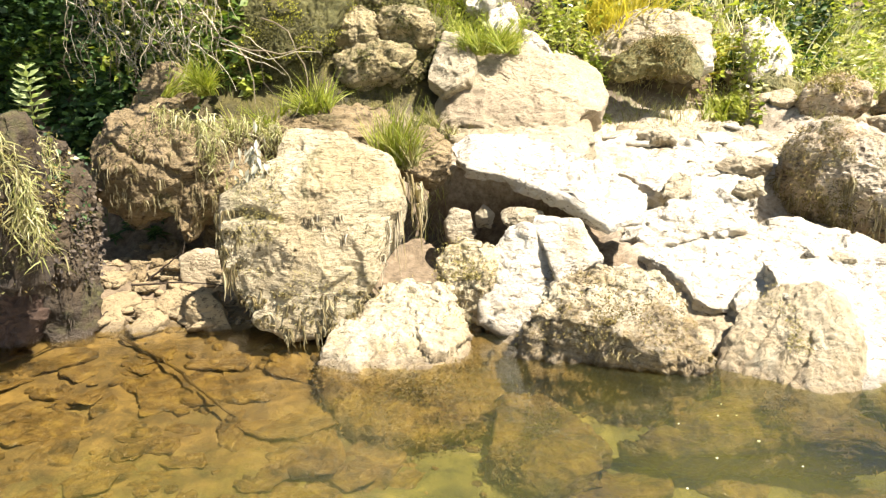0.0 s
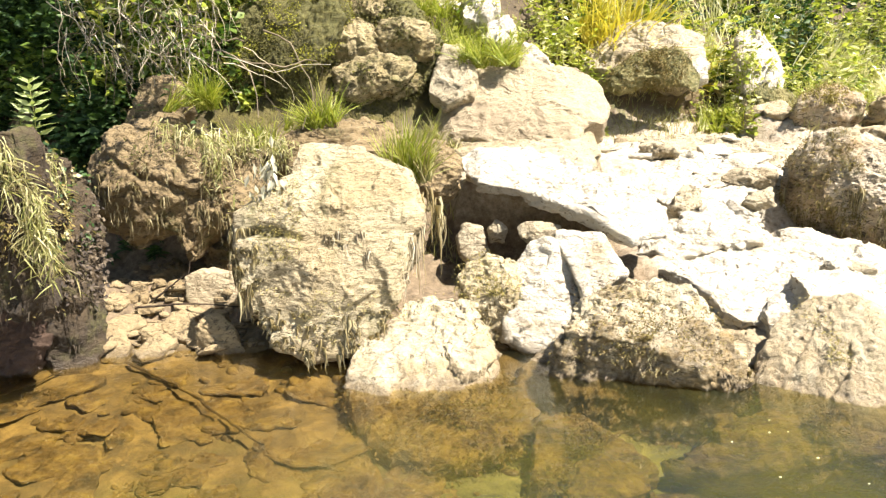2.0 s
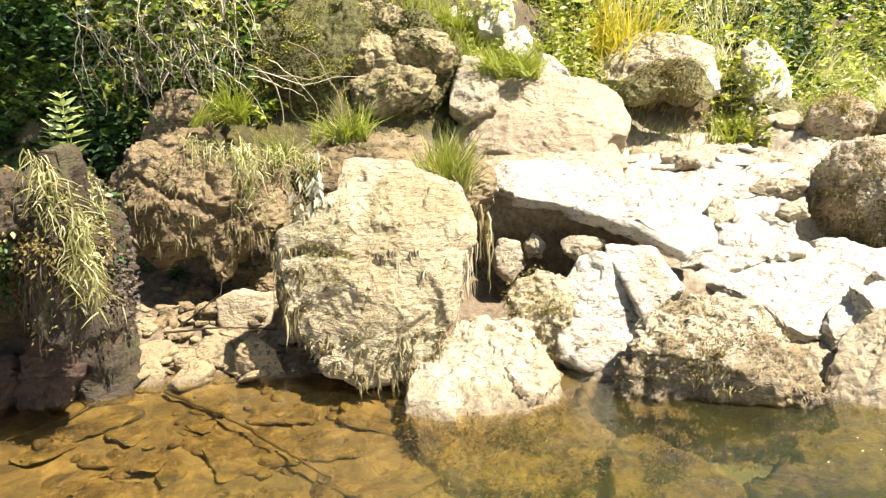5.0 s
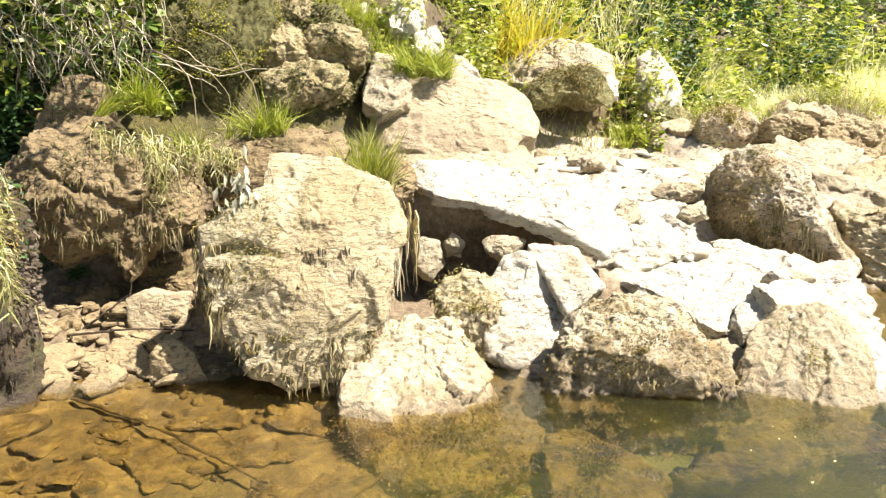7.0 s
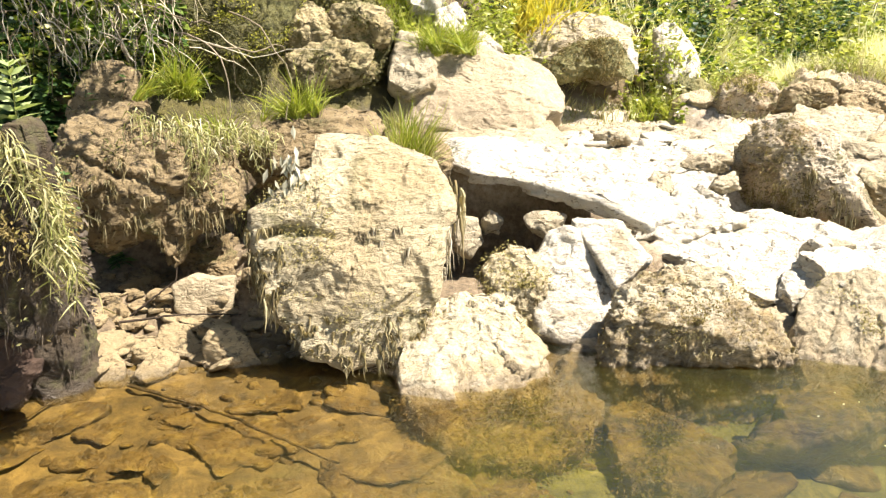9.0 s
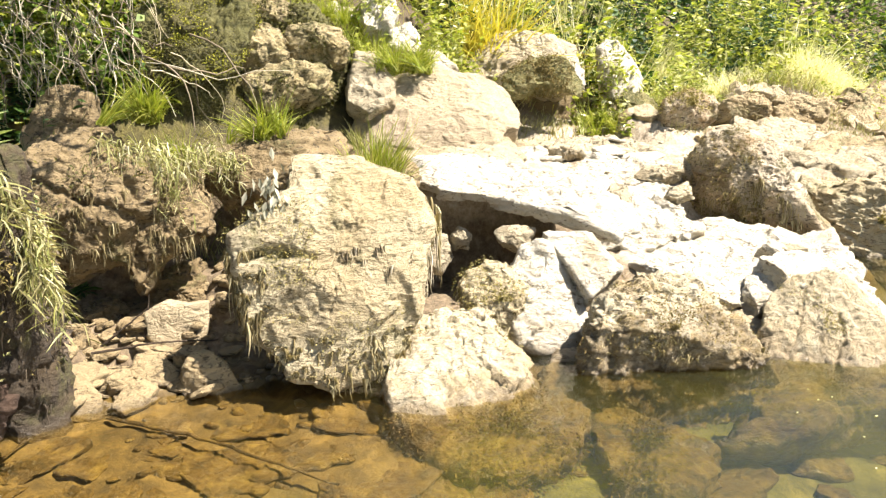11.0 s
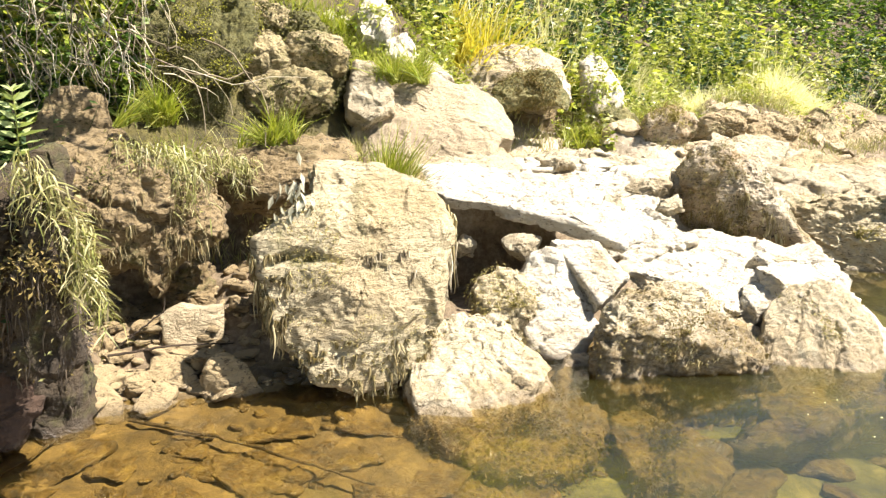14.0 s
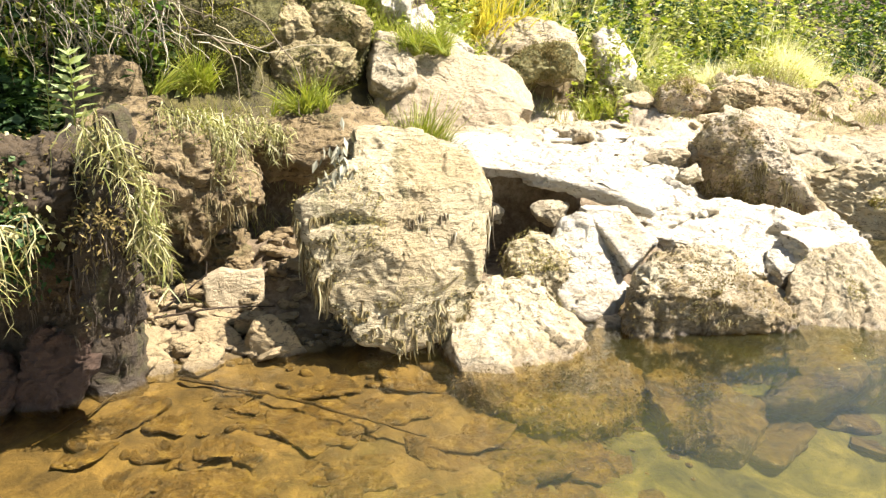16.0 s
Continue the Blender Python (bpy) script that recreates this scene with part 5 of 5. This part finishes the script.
creeper(moss_lump, 1400, 0.04, DRYMOSS, "golden dry moss on the tan rock", 435, name="moss", low=1.3, patch=-0.2, width=0.3)
creeper(b1, 3500, 0.014, DRYMOSS, "thin brown moss on the crusted boulder", 410, name="moss", low=0.2, high=1.15, patch=0.12, width=0.4, until=-1.05)
creeper(b1, 2200, 0.014, DRYMOSS, "thin brown moss on the lower face of the boulder", 411, name="moss", low=0.12, high=0.5, patch=0.1, width=0.4)
creeper(fr, 2600, 0.035, DRYMOSS, "dry moss patches on the bedrock block", 412, name="moss", patch=0.08, width=0.4)
creeper(b4, 2600, 0.018, HAYMOSS, "brown algae and moss on the undercut boulder", 413, name="moss", low=0.03, high=0.5, patch=0.06, width=0.4)
creeper(mossy, 1800, 0.018, DRYMOSS, "tan moss on the rock in front of the hollow", 414, name="moss", patch=-0.1, width=0.4)
creeper(b3, 900, 0.016, DRYMOSS, "thin brown moss on the wedge shaped boulder", 417, name="moss", low=0.04, patch=0.2, width=0.4)
creeper(b5, 1500, 0.016, DRYMOSS, "golden moss on the upper edge of the sloping boulder", 433, name="moss", low=0.12, until=1.98, patch=0.0, width=0.4)
creeper(b3, 5000, 0.022, SLIME, "amber algae on the foot of the wedge shaped boulder under water", 418, name="algae", low=-0.5, high=-0.015, patch=-0.1, width=0.4)
creeper(b5, 3000, 0.022, SLIME, "amber algae on the foot of the sloping boulder under water", 419, name="algae", low=-0.5, high=-0.015, patch=0.0, width=0.4)
creeper(b4, 1500, 0.022, SLIME, "amber algae on the foot of the undercut boulder under water", 420, name="algae", low=-0.5, high=-0.015, patch=0.1, width=0.4)
creeper(b2, 500, 0.03, MOSSLEAF, "thin moss on the brown boulder", 409, name="moss", patch=0.2, width=0.4)

# dry stems and brambles that hang in front of the shaded hollow
def stems(name, n, box, length, way, radius, material, label, seed, sag=0.5, tangle=0.3):
    rng = np.random.default_rng(seed)
    (x0, x1), (y0, y1), (z0, z1) = box
    p = np.c_[rng.uniform(x0, x1, n), rng.uniform(y0, y1, n), rng.uniform(z0, z1, n)]
    d = np.array(way) + rng.normal(size=(n, 3)) * 0.4
    rows, ln = [p], length * rng.uniform(0.4, 1.2, n) / 9
    for _ in range(9):
        d = d / np.linalg.norm(d, axis=1)[:, None] + np.array([0, 0, -sag * 0.3]) + rng.normal(size=(n, 3)) * tangle
        p = p + d / np.linalg.norm(d, axis=1)[:, None] * ln[:, None]
        rows.append(p)
    v, f = tubes(np.stack(rows, 1), radius * rng.uniform(0.5, 1.4, n))
    return tagged(mesh_object(name, v, f, material), label, "stems", kind="stuff")


stems("dry_stems", 130, ((-3.1, -1.9), (6.5, 7.0), (1.95, 2.7)), 0.42, (0.1, -0.25, -0.5), 0.0042, STEM, "pale dry stems hanging from the bushes", 31, 1.2)
stems("dry_stems", 60, ((-3.1, -1.8), (6.5, 7.0), (2.0, 2.7)), 0.6, (0.5, -0.3, -0.1), 0.004, STEM, "tangled thin twigs in the bushes", 33, 0.6)
stems("dry_stems", 8, ((-2.0, -1.5), (6.6, 6.9), (1.9, 2.2)), 1.0, (0.6, -0.3, 0.0), 0.006, STEM, "thin bramble runners arching over the rocks", 32, 0.45)


def scatter(x0, x1, y0, y1, n, seed, edge=None, full=False, above=-9.0):
    rng = np.random.default_rng(seed)
    x, y = rng.uniform(x0, x1, n), rng.uniform(y0, y1, n)
    if edge is not None:
        gap = fractal(np.c_[x, y, 0 * x] * 0.9, 3, seed + 50)
        keep = (y > np.interp(x, *edge) + 0.35 * gap) & ((gap + rng.uniform(0, 0.5, n) > -0.25) | full | (y > 10.8))
        x, y = x[keep], y[keep]
    z = ground_height(x, y)
    keep = z > above
    return x[keep], y[keep], z[keep], rng


def herbs(name, area, n, leaves, tall, leaf, material, label, seed, edge=None, width=0.5, full=False, above=-9.0, gaps=None):
    """Many upright stems with leaves all along them."""
    x, y, z, rng = scatter(*area, n, seed, edge, full, above)
    if gaps is not None:
        keep = fractal(np.c_[x, y, 0 * x] * 1.5, 3, seed + 7) + rng.normal(size=len(x)) * 0.08 > gaps
        x, y, z = x[keep], y[keep], z[keep]
    m = len(x)
    clump = np.clip(0.75 + 1.5 * fractal(np.c_[x, y, 0 * x] * 2.2, 3, seed), 0.12, 1.9)
    h = tall * clump * rng.uniform(0.5, 1.2, m)
    bend = rng.normal(size=(m, 2)) * 0.25 * h[:, None]
    t = rng.uniform(0.1, 1, (m, leaves))
    root = np.stack([x[:, None] + bend[:, :1] * t ** 2, y[:, None] + bend[:, 1:] * t ** 2, z[:, None] + h[:, None] * t], -1).reshape(-1, 3)
    k = len(root)
    a = rng.uniform(0, 2 * np.pi, k)
    way = np.c_[np.cos(a), np.sin(a), rng.uniform(-0.5, 0.6, k)]
    s = leaf * rng.uniform(0.45, 1.3, k)
    v, f = foliage(root, way, s, s * width, rng)
    tt = np.linspace(0, 1, 4)
    path = np.stack([x[:, None] + bend[:, :1] * tt ** 2, y[:, None] + bend[:, 1:] * tt ** 2, z[:, None] - 0.02 + h[:, None] * tt], -1)
    v2, f2 = tubes(path, 0.003)
    v, f = join((v, f), (v2, f2))
    return tagged(mesh_object(name, v, f, material, smooth=False), label, "plants", kind="stuff")


def meadow(name, area, n, tall, material, label, seed, edge=None, width=0.004, droop=0.15):
    x, y, z, rng = scatter(*area, n, seed, edge)
    m = len(x)
    h = tall * np.clip(0.7 + 0.7 * fractal(np.c_[x, y, 0 * x] * 1.3, 3, seed), 0.2, 1.5) * rng.uniform(0.5, 1.2, m)
    way = np.c_[rng.normal(size=m) * 0.35, rng.normal(size=m) * 0.35 - 0.1, np.ones(m)]
    v, f = blades(np.c_[x, y, z - 0.02], way, h, width, droop * rng.uniform(0.3, 1.6, m), rng, 4)
    return tagged(mesh_object(name, v, f, material), label, "grass", kind="stuff")


EDGE = ([-6, -3, -1.6, -0.6, 0.4, 1.2, 2, 3, 4, 5.2, 7, 12], [6.6, 6.9, 7.2, 8.5, 9.3, 9.4, 9.5, 9.6, 9.7, 9.9, 10.2, 12])
herbs("ivy", (-6, -1.75, 6.8, 10), 4200, 15, 0.5, 0.10, BUSH, "dark green ivy and brambles on the shaded bank", 81, EDGE, 0.7, True, 1.5)
# darker copy of the ivy: the hollow's deep shade is in the leaf colour
herbs("ivy", (-5, -2.35, 6.7, 7.8), 1500, 14, 0.28, 0.09, IVY, "ivy in the hollow, its deep shade put into dark leaves", 184, None, 0.7, True, 0.9)
herbs("herbs", (-3.4, -1.7, 6.8, 8.6), 1000, 14, 0.5, 0.10, HERB, "yellow green leaves among the ivy", 94, EDGE, 0.6, True, 1.5)
herbs("herbs", (-0.9, 12, 8.4, 11), 2600, 16, 0.42, 0.10, HERB, "bright green herbs and nettles on the sunny bank", 82, EDGE, 0.5, gaps=0.06)
herbs("herbs", (-0.9, 17, 9.8, 14), 2400, 24, 1.1, 0.12, HERB, "taller green herbs further up the bank", 83, EDGE, 0.45, gaps=0.16)
herbs("broad_herbs", (-0.9, 13, 9.2, 11.4), 1300, 16, 0.75, 0.17, HERB, "broad leaved yellow green plants on the sunny bank", 183, EDGE, 0.45, gaps=0.1)
herbs("willow_herbs", (-0.9, 14, 9.6, 12.5), 1100, 30, 1.1, 0.11, HERB, "upright stalks with narrow yellow green leaves", 98, EDGE, 0.22, gaps=0.0)
herbs("bushes", (-4, 22, 13, 20), 2400, 26, 2.4, 0.16, BUSH, "green bushes closing the top of the bank", 87, None, 0.5)
# darkest leaf colour here gives the shade between the herbs
herbs("dark_herbs", (-0.9, 14, 9.4, 14), 1700, 20, 0.8, 0.11, IVY, "dark plants standing in for the shaded gaps between the herbs", 95, EDGE, 0.6)
meadow("grass_stalks", (-0.9, 12, 9.6, 12), 1500, 1.2, BLEACH, "tall pale grass stalks standing among the herbs", 99, EDGE, 0.008, 0.06)
meadow("golden_bracken", (1.77, 2.33, 9.5, 9.9), 420, 0.95, GOLD, "golden dead bracken among the herbs", 96, width=0.012, droop=0.3)
meadow("golden_bracken", (2.55, 3.11, 9.5, 9.9), 260, 0.95, GOLD, "golden dead bracken among the herbs", 97, width=0.012, droop=0.3)
meadow("golden_bracken", (1.82, 2.38, 9.8, 10.2), 260, 0.95, GOLD, "golden dead bracken among the herbs", 98, width=0.012, droop=0.3)
meadow("bank_grass", (-0.9, 12, 8.4, 10.8), 4500, 0.4, GRASS, "fresh green grass among the herbs", 84, EDGE)
meadow("dry_bank_grass", (-1.0, 10, 8.0, 10.4), 2500, 0.4, STRAW, "dry yellow grass among the herbs", 85, EDGE)
meadow("moss_carpet", (-2.6, -0.4, 6.9, 10), 30000, 0.05, MOSSLEAF, "olive green moss carpet on the shaded bank", 86, width=0.006)
meadow("low_grass", (-1.7, 0.0, 6.55, 7.6), 1500, 0.2, STRAW, "short dry grass behind the ledge", 88)
meadow("low_grass", (1.4, 5.6, 8.5, 9.6), 2200, 0.16, STRAW, "short dry grass at the foot of the bank", 89)
meadow("bank_tufts", (-0.7, 1.5, 8.2, 8.9), 1100, 0.38, GRASS, "bright yellow green grass between the white rocks", 180)
meadow("low_grass", (3.8, 8.4, 8.3, 9.9), 6500, 0.26, STRAW, "short dry grass among the crumbling rocks", 181)
herbs("herbs", (3.8, 8.4, 9.0, 10.0), 420, 12, 0.3, 0.06, HERB, "low yellow green herbs among the crumbling rocks", 182, None, 0.5)
meadow("bleached_grass", (3.3, 5.6, 8.8, 9.8), 3000, 0.17, BLEACH, "short bleached grass on the earth bank", 187, width=0.006, droop=0.3)
meadow("sunny_grass", (5.2, 8.6, 9.6, 10.9), 8500, 0.46, BLEACH, "bleached sunlit grass on the earth bank", 90, width=0.007, droop=0.3)
herbs("herbs", (0.1, 1.1, 8.3, 9.0), 90, 14, 0.42, 0.08, HERB, "bright herbs between the overgrown white rocks", 190, None, 0.5)
herbs("herbs", (1.1, 1.8, 8.7, 9.4), 110, 16, 0.5, 0.08, HERB, "bright herbs behind the beige boulder", 91, None, 0.5)
herbs("herbs", (3.0, 3.5, 8.6, 9.3), 60, 16, 0.8, 0.08, HERB, "herbs climbing between the mossy rocks", 92, None, 0.6)
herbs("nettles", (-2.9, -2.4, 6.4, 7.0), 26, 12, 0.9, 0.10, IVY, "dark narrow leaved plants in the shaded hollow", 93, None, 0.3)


# ---- loose stones of the shore and the bed ----
def loose_stones(label, area, n, size, material, group, seed, lift=0.0, flat=0.4, tilt=0.2, worn=0.02, name="stone", onto=False):
    """Flat broken stones, a few shapes turned and scaled about, each lying on the ground."""
    rng = np.random.default_rng(seed)
    shapes = []
    for i in range(6):
        a = np.arange(6) * 1.047 + rng.uniform(-0.35, 0.35, 6)
        r = rng.uniform(0.65, 1.2, 6)
        out = [(float(u), float(v)) for u, v in zip(r * np.cos(a), r * np.sin(a))]
        shapes.append(rock(name, (0, 0, 0), 0, 90, flat, out, flat, material, label, "stone", 7.0, worn, 4, fine=(56, 30), seed=seed + i, group=group, chip=0.05, ragged=worn))
    placed = 0
    (x0, x1), (y0, y1) = area
    for i in range(n):
        x, y = rng.uniform(x0, x1), rng.uniform(y0, y1)
        s = size * rng.uniform(0.45, 1.25)
        z = float(ground_height(x, y)[0])
        if onto:
            hit = scene.ray_cast(layout, (x, y, z + 0.9), (0, 0, -1))
            z = hit[1].z if hit[0] else z
            if not hit[0] or hit[2].z < 0.8 or not any(k in hit[4].name for k in ("shelf", "slab", "ground")):
                continue
        z += lift * s
        m = Matrix.LocRotScale((x, y, z), Euler((rng.normal() * tilt, rng.normal() * tilt, rng.uniform(0, 6.28))), (s, s * rng.uniform(0.6, 1.0), s * rng.uniform(0.6, 1.1)))
        src = shapes[placed % 6]
        placed += 1
        if placed <= 6:
            src.matrix_basis = m
        else:
            ob = src.copy()
            scene.collection.objects.link(ob)
            ob.matrix_basis = m
    for spare in shapes[placed:]:
        bpy.data.meshes.remove(spare.data)


bpy.context.view_layer.update()
layout = bpy.context.evaluated_depsgraph_get()
loose_stones("small flat tan shore stone among rubble", ((-2.6, -1.5), (5.2, 5.9)), 60, 0.135, SHORE, "shore rubble", 301, 0.05, 0.2, 0.22, 0.03)
loose_stones("small brown stone in the shaded hollow", ((-2.5, -1.1), (5.8, 6.5)), 50, 0.11, BROWN, "hollow rubble", 311, 0.15)
loose_stones("flat amber stone lying under the water", ((-2.8, -0.5), (3.3, 4.95)), 70, 0.27, BEDSTONE, "submerged amber stones", 321, -0.045, 0.08, 0.06, 0.05)
loose_stones("tan crumbling stone on the dry earth bank", ((3.4, 7.6), (8.2, 9.9)), 80, 0.2, TAN, "earth bank rubble", 371, 0.1, 0.32, 0.45, 0.04, name="rubble_rock")
loose_stones("white broken stone on the bank", ((4.3, 7.0), (7.6, 9.2)), 22, 0.14, LIME, "pale bank rubble", 381, 0.1, 0.28, 0.4, 0.02, name="rubble_rock")
loose_stones("olive algae covered stone lying under the water", ((-0.8, 3.2), (2.9, 4.6)), 12, 0.34, ALGAE, "submerged olive stones", 341, -0.13, 0.15, 0.1, 0.04)
loose_stones("pale stone chip on the bedrock slope", ((1.2, 4.6), (6.4, 8.4)), 16, 0.07, LIME, "slope chips", 331, 0.2, 0.35, onto=True)
loose_stones("thin pale plate of split bedrock", ((1.3, 4.4), (6.3, 8.3)), 18, 0.26, WHITE, "split bedrock plates", 391, -0.03, 0.10, 0.1, 0.02, name="stone_plate", onto=True)
loose_stones("thin tan plate of split bedrock by the slab", ((1.7, 3.2), (5.3, 6.3)), 5, 0.18, LIME, "split bedrock plates", 397, -0.02, 0.16, 0.15, 0.02, name="stone_plate", onto=True)
sunk_a = rock("sunken_boulder", (-0.21, 4.23, -0.15), -3, 72, 0.08, [(-0.5, 0.1), (-0.34, 0.2), (0.06, 0.25), (0.44, 0.3), (0.52, 0.05), (0.28, -0.27), (-0.08, -0.4), (-0.38, -0.23)], 0.3, ALGAE, "brown algae covered boulder under the water", "boulder", 2.8, 0.025, 4, ragged=0.008, fine=mid, seed=351)
sunk_b = rock("sunken_boulder", (1.62, 3.86, -0.16), -10, 74, 0.08, [(-0.75, -0.15), (-0.46, 0.1), (-0.08, 0.27), (0.27, 0.25), (0.62, 0.09), (0.65, -0.16), (0.13, -0.16), (-0.38, -0.24)], 0.3, ALGAE, "brown algae covered ledge under the water", "boulder", 2.8, 0.025, 4, ragged=0.008, fine=mid, seed=352)
sunk_c = rock("sunken_boulder", (0.5, 3.93, -0.27), 0, 76, 0.08, [(-0.24, 0.31), (0.03, 0.41), (0.31, 0.09), (0.3, -0.26), (-0.07, -0.41), (-0.33, -0.15)], 0.3, ALGAE, "olive algae covered boulder under the water", "boulder", 2.8, 0.025, 4, ragged=0.008, fine=mid, seed=353)


for ob, sd in ((sunk_a, 451), (sunk_b, 452), (sunk_c, 453)):
    creeper(ob, 4000, 0.026, SLIME, "amber algae on a sunken boulder", sd, name="algae", low=-0.9, high=-0.02, patch=-0.1, width=0.35)


def stick(points, radius, label, seed):
    """A bent dead branch with a few knots."""
    rng = np.random.default_rng(seed)
    pts = np.array(points, float)
    t = np.linspace(0, len(pts) - 1, 24)
    path = np.stack([np.interp(t, np.arange(len(pts)), pts[:, i]) for i in range(3)], 1) + rng.normal(size=(24, 3)) * radius * 0.25
    v, f = tubes(path[None], radius)
    return tagged(mesh_object("stick", v, f, BARK, origin=pts[0]), label, "stick")


stick([(-2.26, 5.13, -0.02), (-1.8, 4.72, -0.05), (-1.45, 4.29, -0.08), (-1.2, 4.02, -0.12)], 0.016, "dead branch lying under the shallow water", 1)
stick([(-2.42, 5.35, 0.1), (-2.5, 5.15, 0.02), (-2.75, 4.85, -0.04), (-3.0, 4.65, -0.06)], 0.010, "thin dead stick leaning from the shore into the water", 2)
stick([(-2.35, 5.62, 0.22), (-1.95, 5.58, 0.24), (-1.6, 5.6, 0.2)], 0.010, "thin dead stick lying across the shore stones", 3)
stick([(-2.05, 5.75, 0.18), (-1.98, 5.8, 0.5)], 0.008, "thin dead stick standing against the stone block", 4)
stick([(-2.3, 5.8, 0.2), (-2.0, 5.75, 0.42)], 0.009, "thin dead stick leaning on the shore stones", 5)
stick([(-2.35, 5.9, 0.2), (-1.95, 5.8, 0.36)], 0.008, "thin dead stick leaning on the shore stones", 6)


def foam(area, n, seed):
    """Small white flecks laid on the water in place of sun glints."""
    rng = np.random.default_rng(seed)
    pieces = []
    for i in range(n):
        a = np.arange(6) * np.pi / 3
        r = rng.uniform(0.002, 0.007) * rng.uniform(0.6, 1.4, 6)
        x, y = rng.uniform(*area[0]), rng.uniform(*area[1])
        ring = np.c_[x + r * np.cos(a), y + 0.8 * r * np.sin(a), np.full(6, 0.001)]
        v = np.r_[ring, ring * (1, 1, 0) + (0, 0, 0.004), [[x, y, 0.006]]]
        k = np.arange(6)
        pieces.append((v, np.r_[np.c_[k, (k + 1) % 6, 6 + (k + 1) % 6, 6 + k], np.c_[6 + k, 6 + (k + 1) % 6, 0 * k + 12, 0 * k + 12]]))
    v, f = join(*pieces)
    faces = [list(dict.fromkeys(map(int, q))) for q in f]
    return tagged(mesh_object("foam_flecks", v, faces, BLEACH), "tiny white flecks standing in for sun glints on the river", "foam", kind="stuff")


# sparkles of the ripples, modelled as nine white flecks
foam(((0.9, 2.2), (2.9, 3.8)), 9, 5)


def pebbles(label, area, n, size, material, seed):
    """Small stones of the river bed, too many to count."""
    rng = np.random.default_rng(seed)
    pieces = []
    for i in range(n):
        x, y = rng.uniform(*area[0]), rng.uniform(*area[1])
        s = size * rng.uniform(0.3, 1.3)
        th, ph = np.meshgrid(np.arange(8) * np.pi / 4, np.linspace(0, np.pi, 6))
        q = np.stack([np.sin(ph) * np.cos(th), np.sin(ph) * np.sin(th), np.cos(ph)], -1).reshape(-1, 3)
        q = np.sign(q) * abs(q) ** 0.8 * (1 + 0.3 * lattice(q * 1.7 + i, seed))[:, None] * (s, s * rng.uniform(0.6, 1), s * rng.uniform(0.25, 0.5))
        q = q @ np.array(Euler((rng.normal() * 0.2, rng.normal() * 0.2, rng.uniform(0, 6.28))).to_matrix()).T
        k = np.arange(48).reshape(6, 8)
        f = np.stack([k[:-1], k[1:], np.roll(k[1:], -1, 1), np.roll(k[:-1], -1, 1)], -1).reshape(-1, 4)
        pieces.append((q + (x, y, float(ground_height(x, y)[0])), f))
    v, f = join(*pieces)
    return tagged(mesh_object("pebbles", v, f, material), label, "stones", kind="stuff")


pebbles("small brown pebbles on the river bed", ((-2.8, 0.4), (3.0, 5.1)), 120, 0.05, BEDSTONE, 361)
pebbles("pale gravel chips on the bedrock slope", ((1.0, 5.0), (6.4, 8.8)), 140, 0.03, LIME, 362)
pebbles("small tan rubble between the shore stones", ((-2.7, -1.2), (5.2, 6.3)), 260, 0.045, SHORE, 363)


# ---- unseen branches added above the left bank and outcrop to shade them ----
def shade_branch(label, seed, start, reach, leaves):
    rng = np.random.default_rng(seed)
    tree = new("overhanging_branch", None)
    tree.location = start
    limbs = []
    for k in range(9):
        end = np.array([rng.uniform(*r) for r in reach])
        base = np.array(start) + (0, 0, 0.1 * k)
        t = np.linspace(0, 1, 12)[:, None]
        limbs.append(base + (end - base) * t + np.array([0, 0, 1.0]) * np.sin(t * np.pi) * 0.4 + rng.normal(size=(12, 3)) * 0.05)
    limbs = np.array(limbs)
    v, f = tubes(limbs, 0.035)
    mesh_object("limb", v, f, BARK, tree, origin=start)
    n = leaves
    i, j = rng.integers(0, 9, n), rng.integers(6, 12, n)
    root = limbs[i, j] + rng.normal(size=(n, 3)) * (0.35, 0.35, 0.12)
    root[:, 2] = np.maximum(root[:, 2], reach[2][0] - 0.4)
    s = 0.13 * rng.uniform(0.6, 1.3, n)
    v, f = foliage(root, rng.normal(size=(n, 3)) * (1, 1, 0.4), s, s * 0.6, rng)
    tagged(mesh_object("foliage", v, f, IVY, tree, smooth=False, origin=limbs[0, -1]), kind="stuff")
    return tagged(tree, label, "branch")


shade_branch("unseen leafy branch added to shade the left bank", 9, (-5.5, 7.5, 2.6), ((-2.6, -0.9), (5.5, 6.3), (3.7, 4.3)), 1400)
shade_branch("unseen leafy branch added to shade the mossy outcrop", 10, (-5.5, 10.5, 5.0), ((-1.9, -0.7), (6.7, 8.0), (4.6, 5.2)), 900)
